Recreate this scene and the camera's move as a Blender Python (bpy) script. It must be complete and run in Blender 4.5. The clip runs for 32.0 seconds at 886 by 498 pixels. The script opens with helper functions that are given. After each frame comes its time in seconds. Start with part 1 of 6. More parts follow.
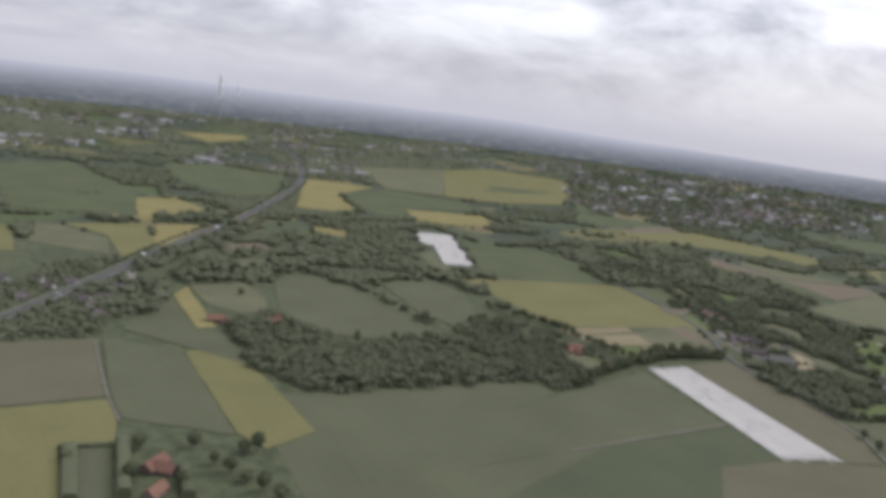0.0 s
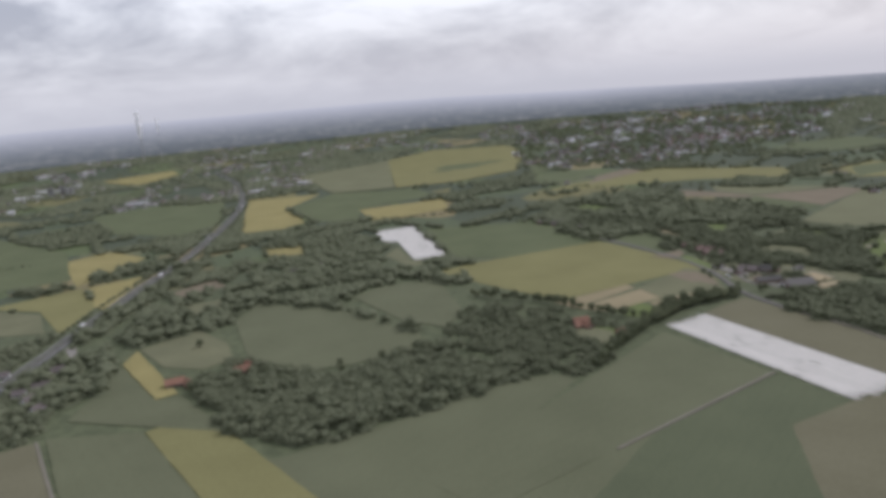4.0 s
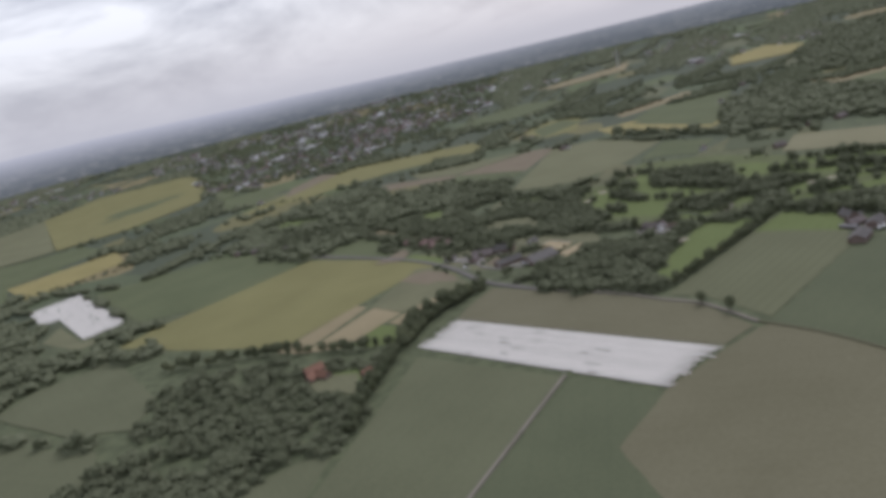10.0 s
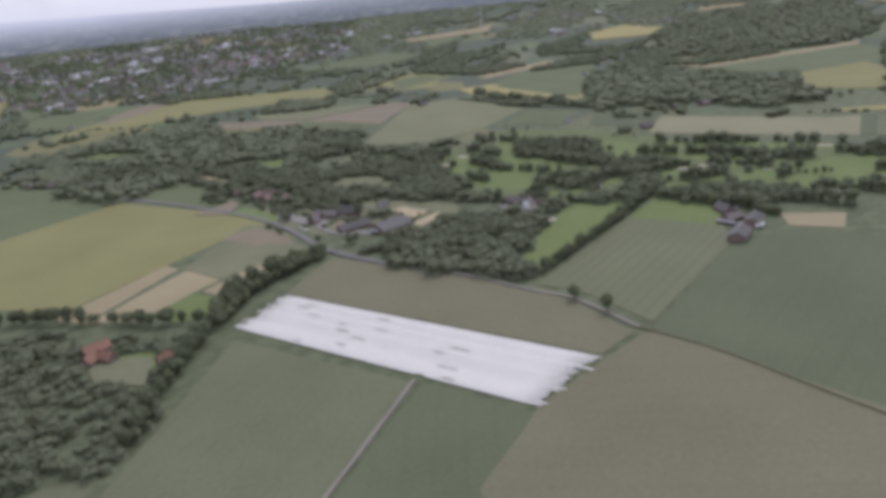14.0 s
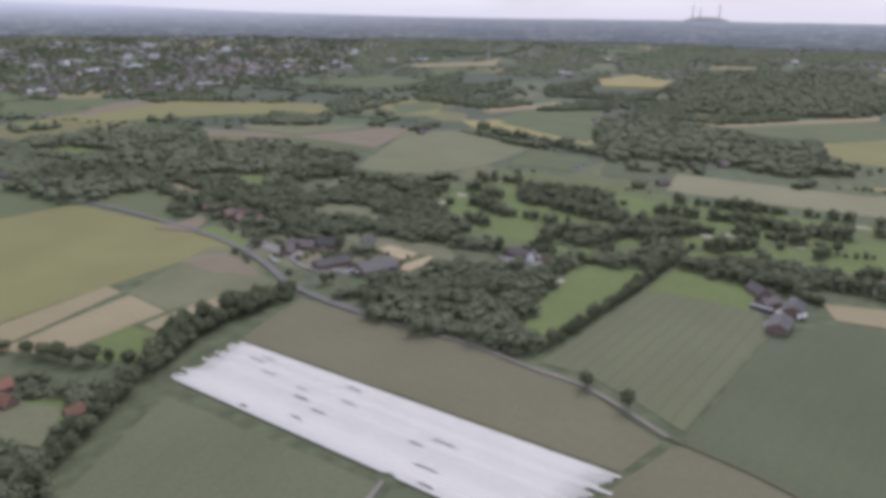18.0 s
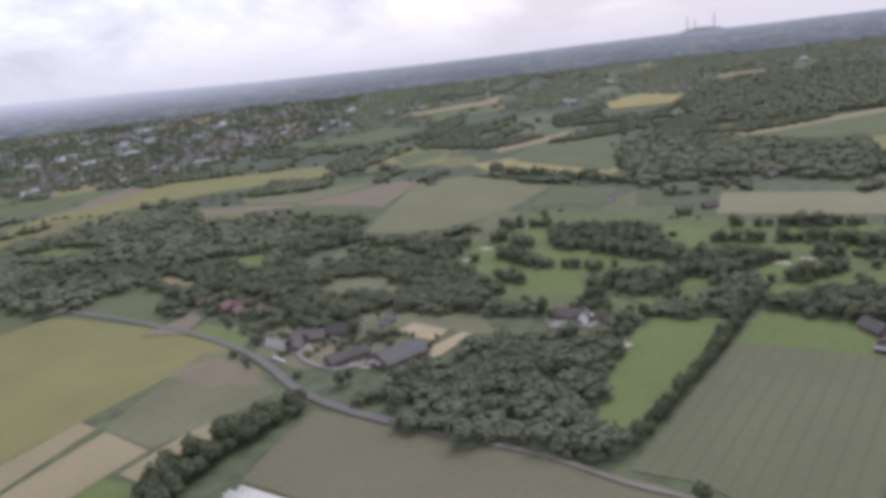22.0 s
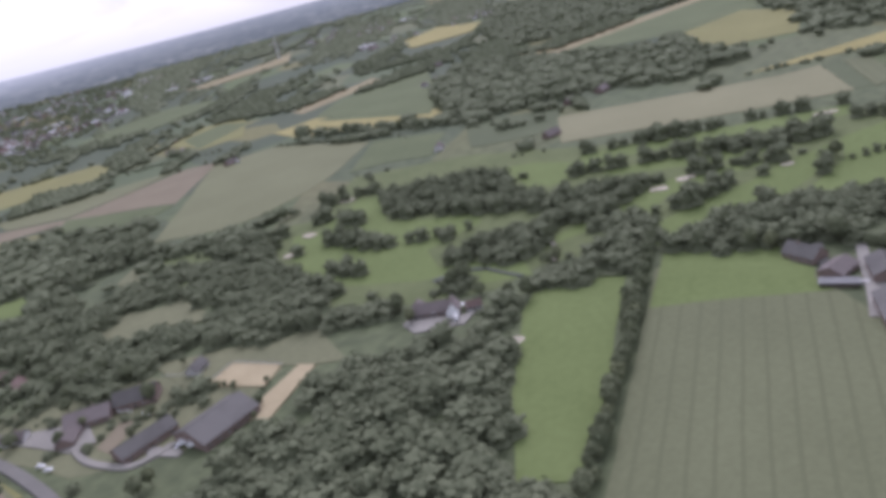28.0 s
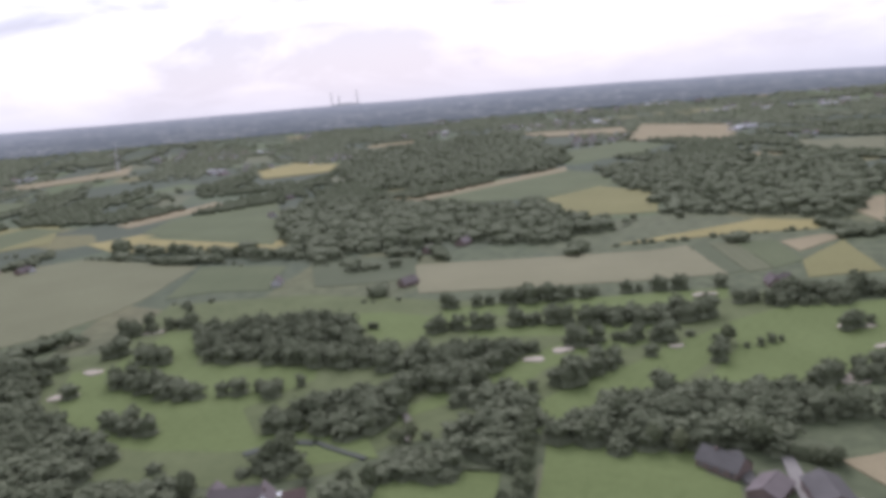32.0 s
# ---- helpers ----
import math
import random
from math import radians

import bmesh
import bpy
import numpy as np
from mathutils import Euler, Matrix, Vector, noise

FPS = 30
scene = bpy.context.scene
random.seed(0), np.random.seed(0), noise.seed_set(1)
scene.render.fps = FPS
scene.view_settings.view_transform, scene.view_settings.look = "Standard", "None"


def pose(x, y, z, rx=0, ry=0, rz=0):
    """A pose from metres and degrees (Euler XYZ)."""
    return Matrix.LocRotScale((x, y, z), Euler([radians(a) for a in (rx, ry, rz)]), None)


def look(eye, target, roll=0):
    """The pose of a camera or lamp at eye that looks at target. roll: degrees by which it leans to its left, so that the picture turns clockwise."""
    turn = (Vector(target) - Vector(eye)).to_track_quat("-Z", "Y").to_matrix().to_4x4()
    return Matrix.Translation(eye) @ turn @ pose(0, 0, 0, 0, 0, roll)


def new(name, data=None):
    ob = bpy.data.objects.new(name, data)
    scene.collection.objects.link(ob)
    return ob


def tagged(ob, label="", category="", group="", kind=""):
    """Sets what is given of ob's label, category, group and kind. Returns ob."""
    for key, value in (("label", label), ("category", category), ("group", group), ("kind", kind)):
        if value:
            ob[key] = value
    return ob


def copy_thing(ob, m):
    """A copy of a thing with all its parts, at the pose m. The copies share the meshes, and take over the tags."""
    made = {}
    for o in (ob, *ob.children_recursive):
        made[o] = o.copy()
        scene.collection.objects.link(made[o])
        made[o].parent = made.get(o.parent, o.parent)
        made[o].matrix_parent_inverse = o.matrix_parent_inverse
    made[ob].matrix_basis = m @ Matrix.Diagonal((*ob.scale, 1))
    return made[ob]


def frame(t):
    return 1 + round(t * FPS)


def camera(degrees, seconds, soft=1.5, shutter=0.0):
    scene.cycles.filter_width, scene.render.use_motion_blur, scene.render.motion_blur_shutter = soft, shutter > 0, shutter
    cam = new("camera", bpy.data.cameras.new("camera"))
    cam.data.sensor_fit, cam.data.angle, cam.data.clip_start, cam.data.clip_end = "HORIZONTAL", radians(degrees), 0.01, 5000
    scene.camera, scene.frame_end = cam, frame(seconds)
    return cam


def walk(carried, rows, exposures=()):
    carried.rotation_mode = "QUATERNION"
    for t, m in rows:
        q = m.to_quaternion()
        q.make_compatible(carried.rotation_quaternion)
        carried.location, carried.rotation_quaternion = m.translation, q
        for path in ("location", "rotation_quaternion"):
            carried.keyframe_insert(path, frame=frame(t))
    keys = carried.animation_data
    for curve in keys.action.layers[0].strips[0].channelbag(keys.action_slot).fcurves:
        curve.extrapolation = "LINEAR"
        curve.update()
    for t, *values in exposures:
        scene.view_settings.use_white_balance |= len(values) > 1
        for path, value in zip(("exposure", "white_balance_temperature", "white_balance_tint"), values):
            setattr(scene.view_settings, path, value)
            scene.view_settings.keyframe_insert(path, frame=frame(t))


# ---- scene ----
# An overcast summer flight over farmland: fields, woods, a golf course, farms, a motorway, a town and far hills.

# ---- camera and flight ----
cam = camera(60.0, 32.0, 4.9)


def fly(x, y, z, heading, pitch, lean):
    """A camera pose from a compass heading, a pitch and a lean to the left, in degrees."""
    return pose(x, y, z, 90 + pitch, 0, -heading) @ pose(0, 0, 0, 0, 0, lean)


PATH = [
    (0.0, 35.8, -35.7, 260.4, -1.33, -10.27, 6.81),
    (0.5, 34.4, -23.0, 259.0, -4.28, -10.09, 6.10),
    (1.0, 33.0, -10.2, 257.6, -5.44, -10.01, 5.39),
    (1.5, 31.6, 2.6, 256.3, -4.59, -9.89, 2.39),
    (2.0, 30.2, 15.3, 254.9, -2.64, -10.21, -0.16),
    (2.5, 28.8, 28.1, 253.6, -1.04, -10.59, -2.85),
    (4.5, 20.4, 81.0, 249.2, 3.20, -11.43, -6.50),
    (5.0, 19.7, 95.4, 247.9, 5.70, -11.38, -8.20),
    (5.5, 21.2, 111.5, 243.4, 7.47, -12.13, -9.70),
    (6.0, 23.1, 127.5, 238.8, 9.25, -10.73, -10.81),
    (6.5, 25.8, 142.9, 234.6, 10.93, -8.83, -10.76),
    (7.0, 29.3, 158.4, 231.7, 11.96, -9.92, -12.10),
    (7.5, 34.0, 174.0, 230.2, 13.52, -9.97, -11.74),
    (8.0, 39.6, 189.5, 229.5, 15.69, -10.13, -11.74),
    (8.5, 46.1, 204.6, 228.5, 17.45, -10.78, -13.19),
    (9.0, 52.8, 219.7, 226.8, 19.55, -11.52, -14.85),
    (9.5, 59.0, 234.9, 223.1, 20.95, -12.17, -15.07),
    (10.0, 65.9, 250.7, 219.2, 23.34, -13.74, -14.31),
    (10.5, 73.2, 266.2, 215.7, 26.04, -14.59, -11.90),
    (11.0, 80.1, 280.6, 212.5, 28.25, -15.63, -11.05),
    (11.5, 86.6, 293.7, 210.5, 29.82, -16.46, -10.09),
    (12.0, 92.5, 305.0, 208.8, 30.93, -17.26, -9.65),
    (12.5, 98.2, 315.1, 207.7, 32.09, -17.90, -9.05),
    (13.0, 103.6, 324.5, 206.4, 33.41, -18.28, -8.39),
    (13.5, 109.0, 333.7, 204.3, 34.19, -18.78, -7.55),
    (15.5, 131.1, 372.3, 195.6, 34.91, -19.77, -3.08),
    (16.0, 136.7, 381.8, 194.4, 34.73, -19.56, -3.23),
    (16.5, 142.6, 390.9, 193.8, 34.80, -19.17, -2.21),
    (17.0, 148.5, 399.8, 193.0, 35.39, -18.67, -0.27),
    (17.5, 154.2, 408.9, 191.8, 35.95, -18.13, -0.61),
    (18.0, 159.5, 418.3, 190.3, 36.26, -17.19, 0.37),
    (18.5, 164.5, 428.0, 188.4, 36.38, -16.12, 1.37),
    (19.0, 169.7, 438.1, 186.1, 36.02, -15.22, 0.64),
    (19.5, 176.3, 448.6, 186.2, 35.21, -14.53, -0.78),
    (20.0, 183.5, 459.7, 185.5, 33.71, -14.39, -3.70),
    (20.5, 190.5, 470.8, 183.9, 32.63, -14.40, -4.08),
    (21.0, 197.4, 482.0, 182.2, 32.48, -13.72, -3.75),
    (21.5, 206.0, 492.3, 181.5, 33.39, -13.73, -4.35),
    (22.0, 214.4, 502.8, 180.7, 34.99, -13.82, -7.41),
    (22.5, 222.1, 513.5, 179.4, 36.54, -14.35, -8.34),
    (23.0, 229.0, 523.9, 177.8, 38.03, -15.05, -8.64),
    (23.5, 236.0, 533.3, 177.3, 39.11, -15.76, -9.85),
    (24.0, 242.4, 541.9, 176.7, 39.45, -16.67, -10.29),
    (24.5, 248.6, 550.2, 176.2, 39.22, -17.77, -10.34),
    (26.5, 273.7, 578.6, 176.3, 42.07, -18.93, -12.98),
    (27.0, 282.1, 586.1, 171.8, 44.74, -19.05, -14.77),
    (27.5, 291.3, 593.5, 168.1, 46.36, -19.23, -16.55),
    (28.0, 300.2, 600.7, 165.5, 47.22, -19.66, -15.54),
    (28.5, 308.3, 608.5, 163.2, 47.92, -20.56, -14.34),
    (29.0, 317.0, 615.6, 161.3, 48.86, -20.76, -14.19),
    (29.5, 325.9, 622.1, 159.6, 51.08, -19.82, -15.39),
    (30.0, 335.5, 628.4, 157.8, 53.32, -19.15, -15.92),
    (30.5, 344.7, 635.4, 155.0, 55.08, -17.29, -15.33),
    (31.0, 354.1, 642.1, 151.6, 57.17, -14.93, -12.61),
    (31.5, 362.2, 649.4, 147.8, 59.15, -13.27, -9.53),
    (32.0, 369.3, 658.5, 142.0, 61.45, -10.96, -5.38),
]
walk(cam, [(row[0], fly(*row[1:])) for row in PATH], [(0.0, 0.77, 5900, 23), (5.0, 0.72, 5870, 23), (9.0, 0.61, 5870, 23), (12.5, 0.97, 5720, 26), (16.0, 1.08, 5650, 28), (22.0, 1.04, 5680, 28), (28.5, 1.26, 5580, 32), (32.0, 1.15, 5680, 30)])

# ---- sky and sun ----
SUN_AZ, SUN_EL = 60.0, 42.0
world = bpy.data.worlds.new("overcast_sky")
scene.world = world
world.use_nodes = True
wn, wl = world.node_tree.nodes, world.node_tree.links
wn.clear()


def wnode(kind, **values):
    n = wn.new(kind)
    for key, value in values.items():
        n.inputs[key].default_value = value
    return n


sky = wnode("ShaderNodeTexSky")
sky.sky_type, sky.sun_disc = "NISHITA", False
sky.sun_elevation, sky.sun_rotation = radians(SUN_EL), radians(SUN_AZ)
sky.air_density, sky.dust_density = 1.5, 3.0
coord = wn.new("ShaderNodeTexCoord")
mapping = wnode("ShaderNodeMapping", Scale=(1.0, 1.0, 3.2))
wl.new(coord.outputs["Generated"], mapping.inputs["Vector"])
cloud = wnode("ShaderNodeTexNoise", Scale=3.6, Detail=9.0, Roughness=0.60, Distortion=0.5)
wl.new(mapping.outputs["Vector"], cloud.inputs["Vector"])
tone = wn.new("ShaderNodeValToRGB")
tone.color_ramp.elements[0].position, tone.color_ramp.elements[0].color = 0.40, (0.266, 0.280, 0.282, 1)
tone.color_ramp.elements[1].position, tone.color_ramp.elements[1].color = 0.62, (0.612, 0.630, 0.575, 1)
wl.new(cloud.outputs["Fac"], tone.inputs["Fac"])
# the cloud deck thins to lilac-grey murk towards the horizon
split = wn.new("ShaderNodeSeparateXYZ")
wl.new(coord.outputs["Generated"], split.inputs["Vector"])
rise = wnode("ShaderNodeMapRange")
rise.inputs["From Min"].default_value, rise.inputs["From Max"].default_value = -0.005, 0.13
wl.new(split.outputs["Z"], rise.inputs["Value"])
deck = wn.new("ShaderNodeMix")
deck.data_type = "RGBA"
deck.inputs["A"].default_value = (0.364, 0.374, 0.362, 1)
wl.new(rise.outputs["Result"], deck.inputs["Factor"])
wl.new(tone.outputs["Color"], deck.inputs["B"])
veil = wn.new("ShaderNodeBackground")
veil.inputs["Strength"].default_value = 1.0
wl.new(deck.outputs["Result"], veil.inputs["Color"])
clear = wn.new("ShaderNodeBackground")
clear.inputs["Strength"].default_value = 0.10
wl.new(sky.outputs["Color"], clear.inputs["Color"])
both = wn.new("ShaderNodeMixShader")
both.inputs["Fac"].default_value = 0.88
wl.new(clear.outputs["Background"], both.inputs[1])
wl.new(veil.outputs["Background"], both.inputs[2])
out = wn.new("ShaderNodeOutputWorld")
wl.new(both.outputs["Shader"], out.inputs["Surface"])

sun = new("sun", bpy.data.lights.new("sun", "SUN"))
sun.data.energy, sun.data.angle, sun.data.color = 1.12, radians(38), (1.0, 0.97, 0.93)
az = radians(SUN_AZ)
sun.matrix_world = look((900 * math.sin(az), 900 * math.cos(az), 900), (0, 0, 0))


# ---- materials ----
def surf(name, dark, light, big=0.02, small=0.6, rough=0.9, bump=0.0, rows=0.0, row_fac=0.0, vary="", metallic=0.0, gloss=0.06, leafy=0.0):
    """A matt natural surface: two colours mixed by broad stains and fine grain, crop rows along the object's own y axis."""
    m = bpy.data.materials.new(name)
    m.use_nodes = True
    n, l = m.node_tree.nodes, m.node_tree.links
    p = n["Principled BSDF"]
    p.inputs["Roughness"].default_value = rough
    p.inputs["Metallic"].default_value = metallic
    p.inputs["Specular IOR Level"].default_value = gloss
    geo = n.new("ShaderNodeNewGeometry")
    tex = n.new("ShaderNodeTexCoord")
    a = n.new("ShaderNodeTexNoise")
    a.inputs["Scale"].default_value, a.inputs["Detail"].default_value = big, 4.0
    l.new(geo.outputs["Position"], a.inputs["Vector"])
    b = n.new("ShaderNodeTexNoise")
    b.inputs["Scale"].default_value, b.inputs["Detail"].default_value = small, 3.0
    l.new(geo.outputs["Position"], b.inputs["Vector"])
    mix = n.new("ShaderNodeMath")
    mix.operation = "MULTIPLY_ADD"
    mix.inputs[1].default_value = 0.45
    l.new(b.outputs["Fac"], mix.inputs[0])
    half = n.new("ShaderNodeMath")
    half.operation = "MULTIPLY"
    half.inputs[1].default_value = 0.55
    l.new(a.outputs["Fac"], half.inputs[0])
    l.new(half.outputs[0], mix.inputs[2])
    last = mix.outputs[0]
    if rows:
        w = n.new("ShaderNodeTexWave")
        w.wave_type, w.bands_direction = "BANDS", "X"
        w.inputs["Scale"].default_value = 0.31416 / rows
        w.inputs["Distortion"].default_value, w.inputs["Detail"].default_value = 0.6, 2.0
        w.inputs["Detail Scale"].default_value = 0.4
        l.new(tex.outputs["Object"], w.inputs["Vector"])
        thin = n.new("ShaderNodeMapRange")
        thin.inputs["From Min"].default_value, thin.inputs["From Max"].default_value = 0.88, 0.99
        l.new(w.outputs["Fac"], thin.inputs["Value"])
        r = n.new("ShaderNodeMath")
        r.operation = "MULTIPLY_ADD"
        r.inputs[1].default_value = -row_fac
        l.new(thin.outputs["Result"], r.inputs[0])
        l.new(last, r.inputs[2])
        last = r.outputs[0]
    if vary:
        if vary == "island":
            src = geo.outputs["Random Per Island"]
        else:
            src = n.new("ShaderNodeObjectInfo").outputs["Random"]
        v = n.new("ShaderNodeMath")
        v.operation = "MULTIPLY_ADD"
        v.inputs[1].default_value = 0.34 if vary == "object" else 0.2
        l.new(src, v.inputs[0])
        sub = n.new("ShaderNodeMath")
        sub.operation = "ADD"
        sub.inputs[1].default_value = -0.17 if vary == "object" else -0.1
        l.new(last, sub.inputs[0])
        l.new(sub.outputs[0], v.inputs[2])
        last = v.outputs[0]
    ramp = n.new("ShaderNodeValToRGB")
    ramp.color_ramp.elements[0].position, ramp.color_ramp.elements[0].color = 0.34, (*dark, 1)
    ramp.color_ramp.elements[1].position, ramp.color_ramp.elements[1].color = 0.66, (*light, 1)
    l.new(last, ramp.inputs["Fac"])
    l.new(ramp.outputs["Color"], p.inputs["Base Color"])
    if leafy:
        c = n.new("ShaderNodeTexNoise")
        c.inputs["Scale"].default_value, c.inputs["Detail"].default_value, c.inputs["Roughness"].default_value = leafy, 5.0, 0.65
        l.new(geo.outputs["Position"], c.inputs["Vector"])
        d = n.new("ShaderNodeMath")
        d.operation = "MULTIPLY_ADD"
        d.inputs[1].default_value = 0.5
        l.new(c.outputs["Fac"], d.inputs[0])
        e = n.new("ShaderNodeMath")
        e.operation = "ADD"
        e.inputs[1].default_value = -0.25
        l.new(last, e.inputs[0])
        l.new(e.outputs[0], d.inputs[2])
        l.new(d.outputs[0], ramp.inputs["Fac"])
        rag = n.new("ShaderNodeBump")
        rag.inputs["Strength"].default_value, rag.inputs["Distance"].default_value = 0.7, 1.2
        l.new(c.outputs["Fac"], rag.inputs["Height"])
        l.new(rag.outputs["Normal"], p.inputs["Normal"])
    if bump:
        bm_ = n.new("ShaderNodeBump")
        bm_.inputs["Strength"].default_value, bm_.inputs["Distance"].default_value = 0.6, bump
        l.new(b.outputs["Fac"], bm_.inputs["Height"])
        l.new(bm_.outputs["Normal"], p.inputs["Normal"])
    return m


CROP = {
    "wheat": surf("wheat_crop", (0.152, 0.146, 0.064), (0.188, 0.180, 0.080), 0.012, 0.35, 0.9, 0.3, 16.0, 0.035),
    "ripe": surf("ripening_barley", (0.202, 0.178, 0.075), (0.256, 0.226, 0.097), 0.015, 0.4, 0.9, 0.3, 16.0, 0.035),
    "green": surf("green_crop", (0.086, 0.101, 0.052), (0.113, 0.128, 0.067), 0.012, 0.4, 0.9, 0.3, 14.0, 0.035),
    "dark": surf("beet_crop", (0.078, 0.090, 0.052), (0.102, 0.114, 0.066), 0.012, 0.4, 0.9, 0.3, 14.0, 0.035),
    "dull": surf("maize_crop", (0.096, 0.103, 0.060), (0.124, 0.132, 0.078), 0.012, 0.4, 0.9, 0.3, 12.0, 0.035),
    "brown": surf("young_crop_on_soil", (0.118, 0.112, 0.069), (0.148, 0.141, 0.090), 0.012, 0.35, 0.95, 0.2, 14.0, 0.035),
    "pale": surf("pale_green_crop", (0.104, 0.110, 0.063), (0.130, 0.137, 0.079), 0.012, 0.35, 0.9, 0.3, 8.5, 0.24),
    "young": surf("young_cereal", (0.124, 0.127, 0.072), (0.153, 0.157, 0.090), 0.012, 0.3, 0.9, 0.2),
    "oat": surf("pale_oats", (0.161, 0.156, 0.092), (0.196, 0.189, 0.114), 0.012, 0.35, 0.9, 0.3, 9.0, 0.14),
    "straw": surf("stubble", (0.202, 0.172, 0.103), (0.254, 0.218, 0.132), 0.02, 0.4, 0.95, 0.1, 12.0, 0.042),
    "soil": surf("bare_soil", (0.146, 0.124, 0.086), (0.188, 0.16, 0.112), 0.02, 0.4, 0.95, 0.1, 12.0, 0.042),
    "grass": surf("rough_grass", (0.113, 0.117, 0.069), (0.156, 0.156, 0.091), 0.02, 0.3, 0.9, 0.070),
    "meadow": surf("mown_grass", (0.100, 0.126, 0.046), (0.128, 0.158, 0.061), 0.02, 0.25, 0.9, 0.1, 11.0, 0.028),
    "rough": surf("golf_rough", (0.089, 0.105, 0.047), (0.118, 0.135, 0.063), 0.03, 0.15, 0.9, 0.070),
    "yard": surf("farmyard_gravel", (0.17, 0.16, 0.14), (0.26, 0.245, 0.215), 0.05, 1.0, 0.95, 0.02),
    "sand": surf("riding_sand", (0.260, 0.216, 0.132), (0.330, 0.278, 0.176), 0.05, 0.8, 0.95, 0.05),
    "bunker": surf("bunker_sand", (0.28, 0.25, 0.19), (0.36, 0.325, 0.255), 0.1, 1.0, 0.95, 0.03),
}
FOIL = surf("white_crop_foil", (0.445, 0.430, 0.385), (0.495, 0.478, 0.430), 0.05, 0.5, 0.5, 0.04, vary="object")
LEAF = surf("leaves", (0.098, 0.109, 0.063), (0.129, 0.141, 0.083), 0.05, 0.35, 0.85, 0.0, vary="object", leafy=0.9)
LEAF_B = surf("light_leaves", (0.100, 0.114, 0.066), (0.148, 0.159, 0.089), 0.05, 0.35, 0.85, 0.0, vary="object", leafy=0.9)
WOOD_LEAF = surf("woodland_leaves", (0.100, 0.110, 0.066), (0.129, 0.140, 0.086), 0.014, 0.12, 0.85, 0.0, vary="island", leafy=0.6)
BARK = surf("bark", (0.05, 0.04, 0.03), (0.10, 0.085, 0.065), 0.5, 4.0, 0.95, 0.05)
ASPHALT = surf("worn_asphalt", (0.120, 0.114, 0.102), (0.155, 0.147, 0.132), 0.05, 2.0, 0.85, 0.01)
DARK_ASPHALT = surf("motorway_asphalt", (0.070, 0.069, 0.068), (0.098, 0.096, 0.094), 0.05, 2.0, 0.85, 0.01)
GRAVEL = surf("farm_track_gravel", (0.145, 0.135, 0.105), (0.20, 0.185, 0.150), 0.05, 1.0, 0.95, 0.02)
PAINT_W = surf("white_paint", (0.36, 0.355, 0.34), (0.52, 0.51, 0.49), 0.2, 2.0, 0.55, 0.0)
TOWN_WALL = surf("pale_plaster", (0.32, 0.315, 0.30), (0.46, 0.45, 0.43), 0.2, 2.0, 0.7)
WHITE = surf("bright_white_paint", (0.70, 0.70, 0.69), (0.80, 0.80, 0.79), 0.2, 2.0, 0.5)
BRICK = surf("red_brick_wall", (0.165, 0.126, 0.108), (0.215, 0.165, 0.142), 0.3, 5.0, 0.9, 0.01)
RED_TILE = surf("red_roof_tiles", (0.138, 0.100, 0.088), (0.185, 0.130, 0.112), 0.15, 2.0, 0.85, 0.03, 0.35, 0.1, "object")
ORANGE_TILE = surf("orange_roof_tiles", (0.185, 0.105, 0.075), (0.245, 0.140, 0.098), 0.15, 2.0, 0.85, 0.03, 0.35, 0.1, "object")
BROWN_TILE = surf("brown_roof_tiles", (0.115, 0.098, 0.092), (0.160, 0.138, 0.130), 0.15, 2.0, 0.85, 0.03, 0.35, 0.1, "object")
GREY_TILE = surf("grey_sheet_roof", (0.086, 0.081, 0.075), (0.128, 0.121, 0.112), 0.10, 1.5, 0.7, 0.03, 1.1, 0.1, "object")
LIGHT_SHEET = surf("light_sheet_roof", (0.40, 0.405, 0.41), (0.52, 0.525, 0.53), 0.10, 1.5, 0.5, 0.02, 1.1, 0.06)
GLASS = surf("dark_window_glass", (0.03, 0.035, 0.04), (0.05, 0.055, 0.06), 0.2, 1.0, 0.08, 0.0, gloss=0.6)
DARK = surf("dark_timber", (0.05, 0.04, 0.035), (0.09, 0.075, 0.06), 0.3, 3.0, 0.85, 0.01)
STEEL = surf("galvanised_steel", (0.38, 0.39, 0.40), (0.52, 0.53, 0.54), 0.3, 3.0, 0.45, 0.0, metallic=0.6)
CONCRETE = surf("concrete", (0.30, 0.295, 0.28), (0.42, 0.41, 0.39), 0.1, 1.5, 0.9, 0.01)
WATER = surf("pond_water", (0.040, 0.046, 0.036), (0.058, 0.064, 0.050), 0.05, 0.5, 0.5, 0.0, gloss=0.06)
RUBBER = surf("tyre_rubber", (0.02, 0.02, 0.02), (0.035, 0.035, 0.035), 1.0, 5.0, 0.8)
STEAM = surf("steam", (0.80, 0.80, 0.80), (0.88, 0.88, 0.88), 0.01, 0.1, 1.0)
CAR_PAINT = [surf(f"{c}_car_paint", d, e, 0.5, 3.0, 0.25, 0.0, gloss=0.5) for c, d, e in (
    ("white", (0.70, 0.70, 0.70), (0.78, 0.78, 0.78)), ("grey", (0.14, 0.145, 0.15), (0.18, 0.185, 0.19)), ("dark_blue", (0.02, 0.03, 0.06), (0.03, 0.04, 0.08)))]


# ---- the lie of the land ----
MID, FLAT, EDGE = (170.0, 300.0), 2300.0, 4600.0
HILLS_AT, HILLS = (-180, -30, 0, 30, 60, 90, 180), (170, 246, 234, 190, 132, 104, 120)


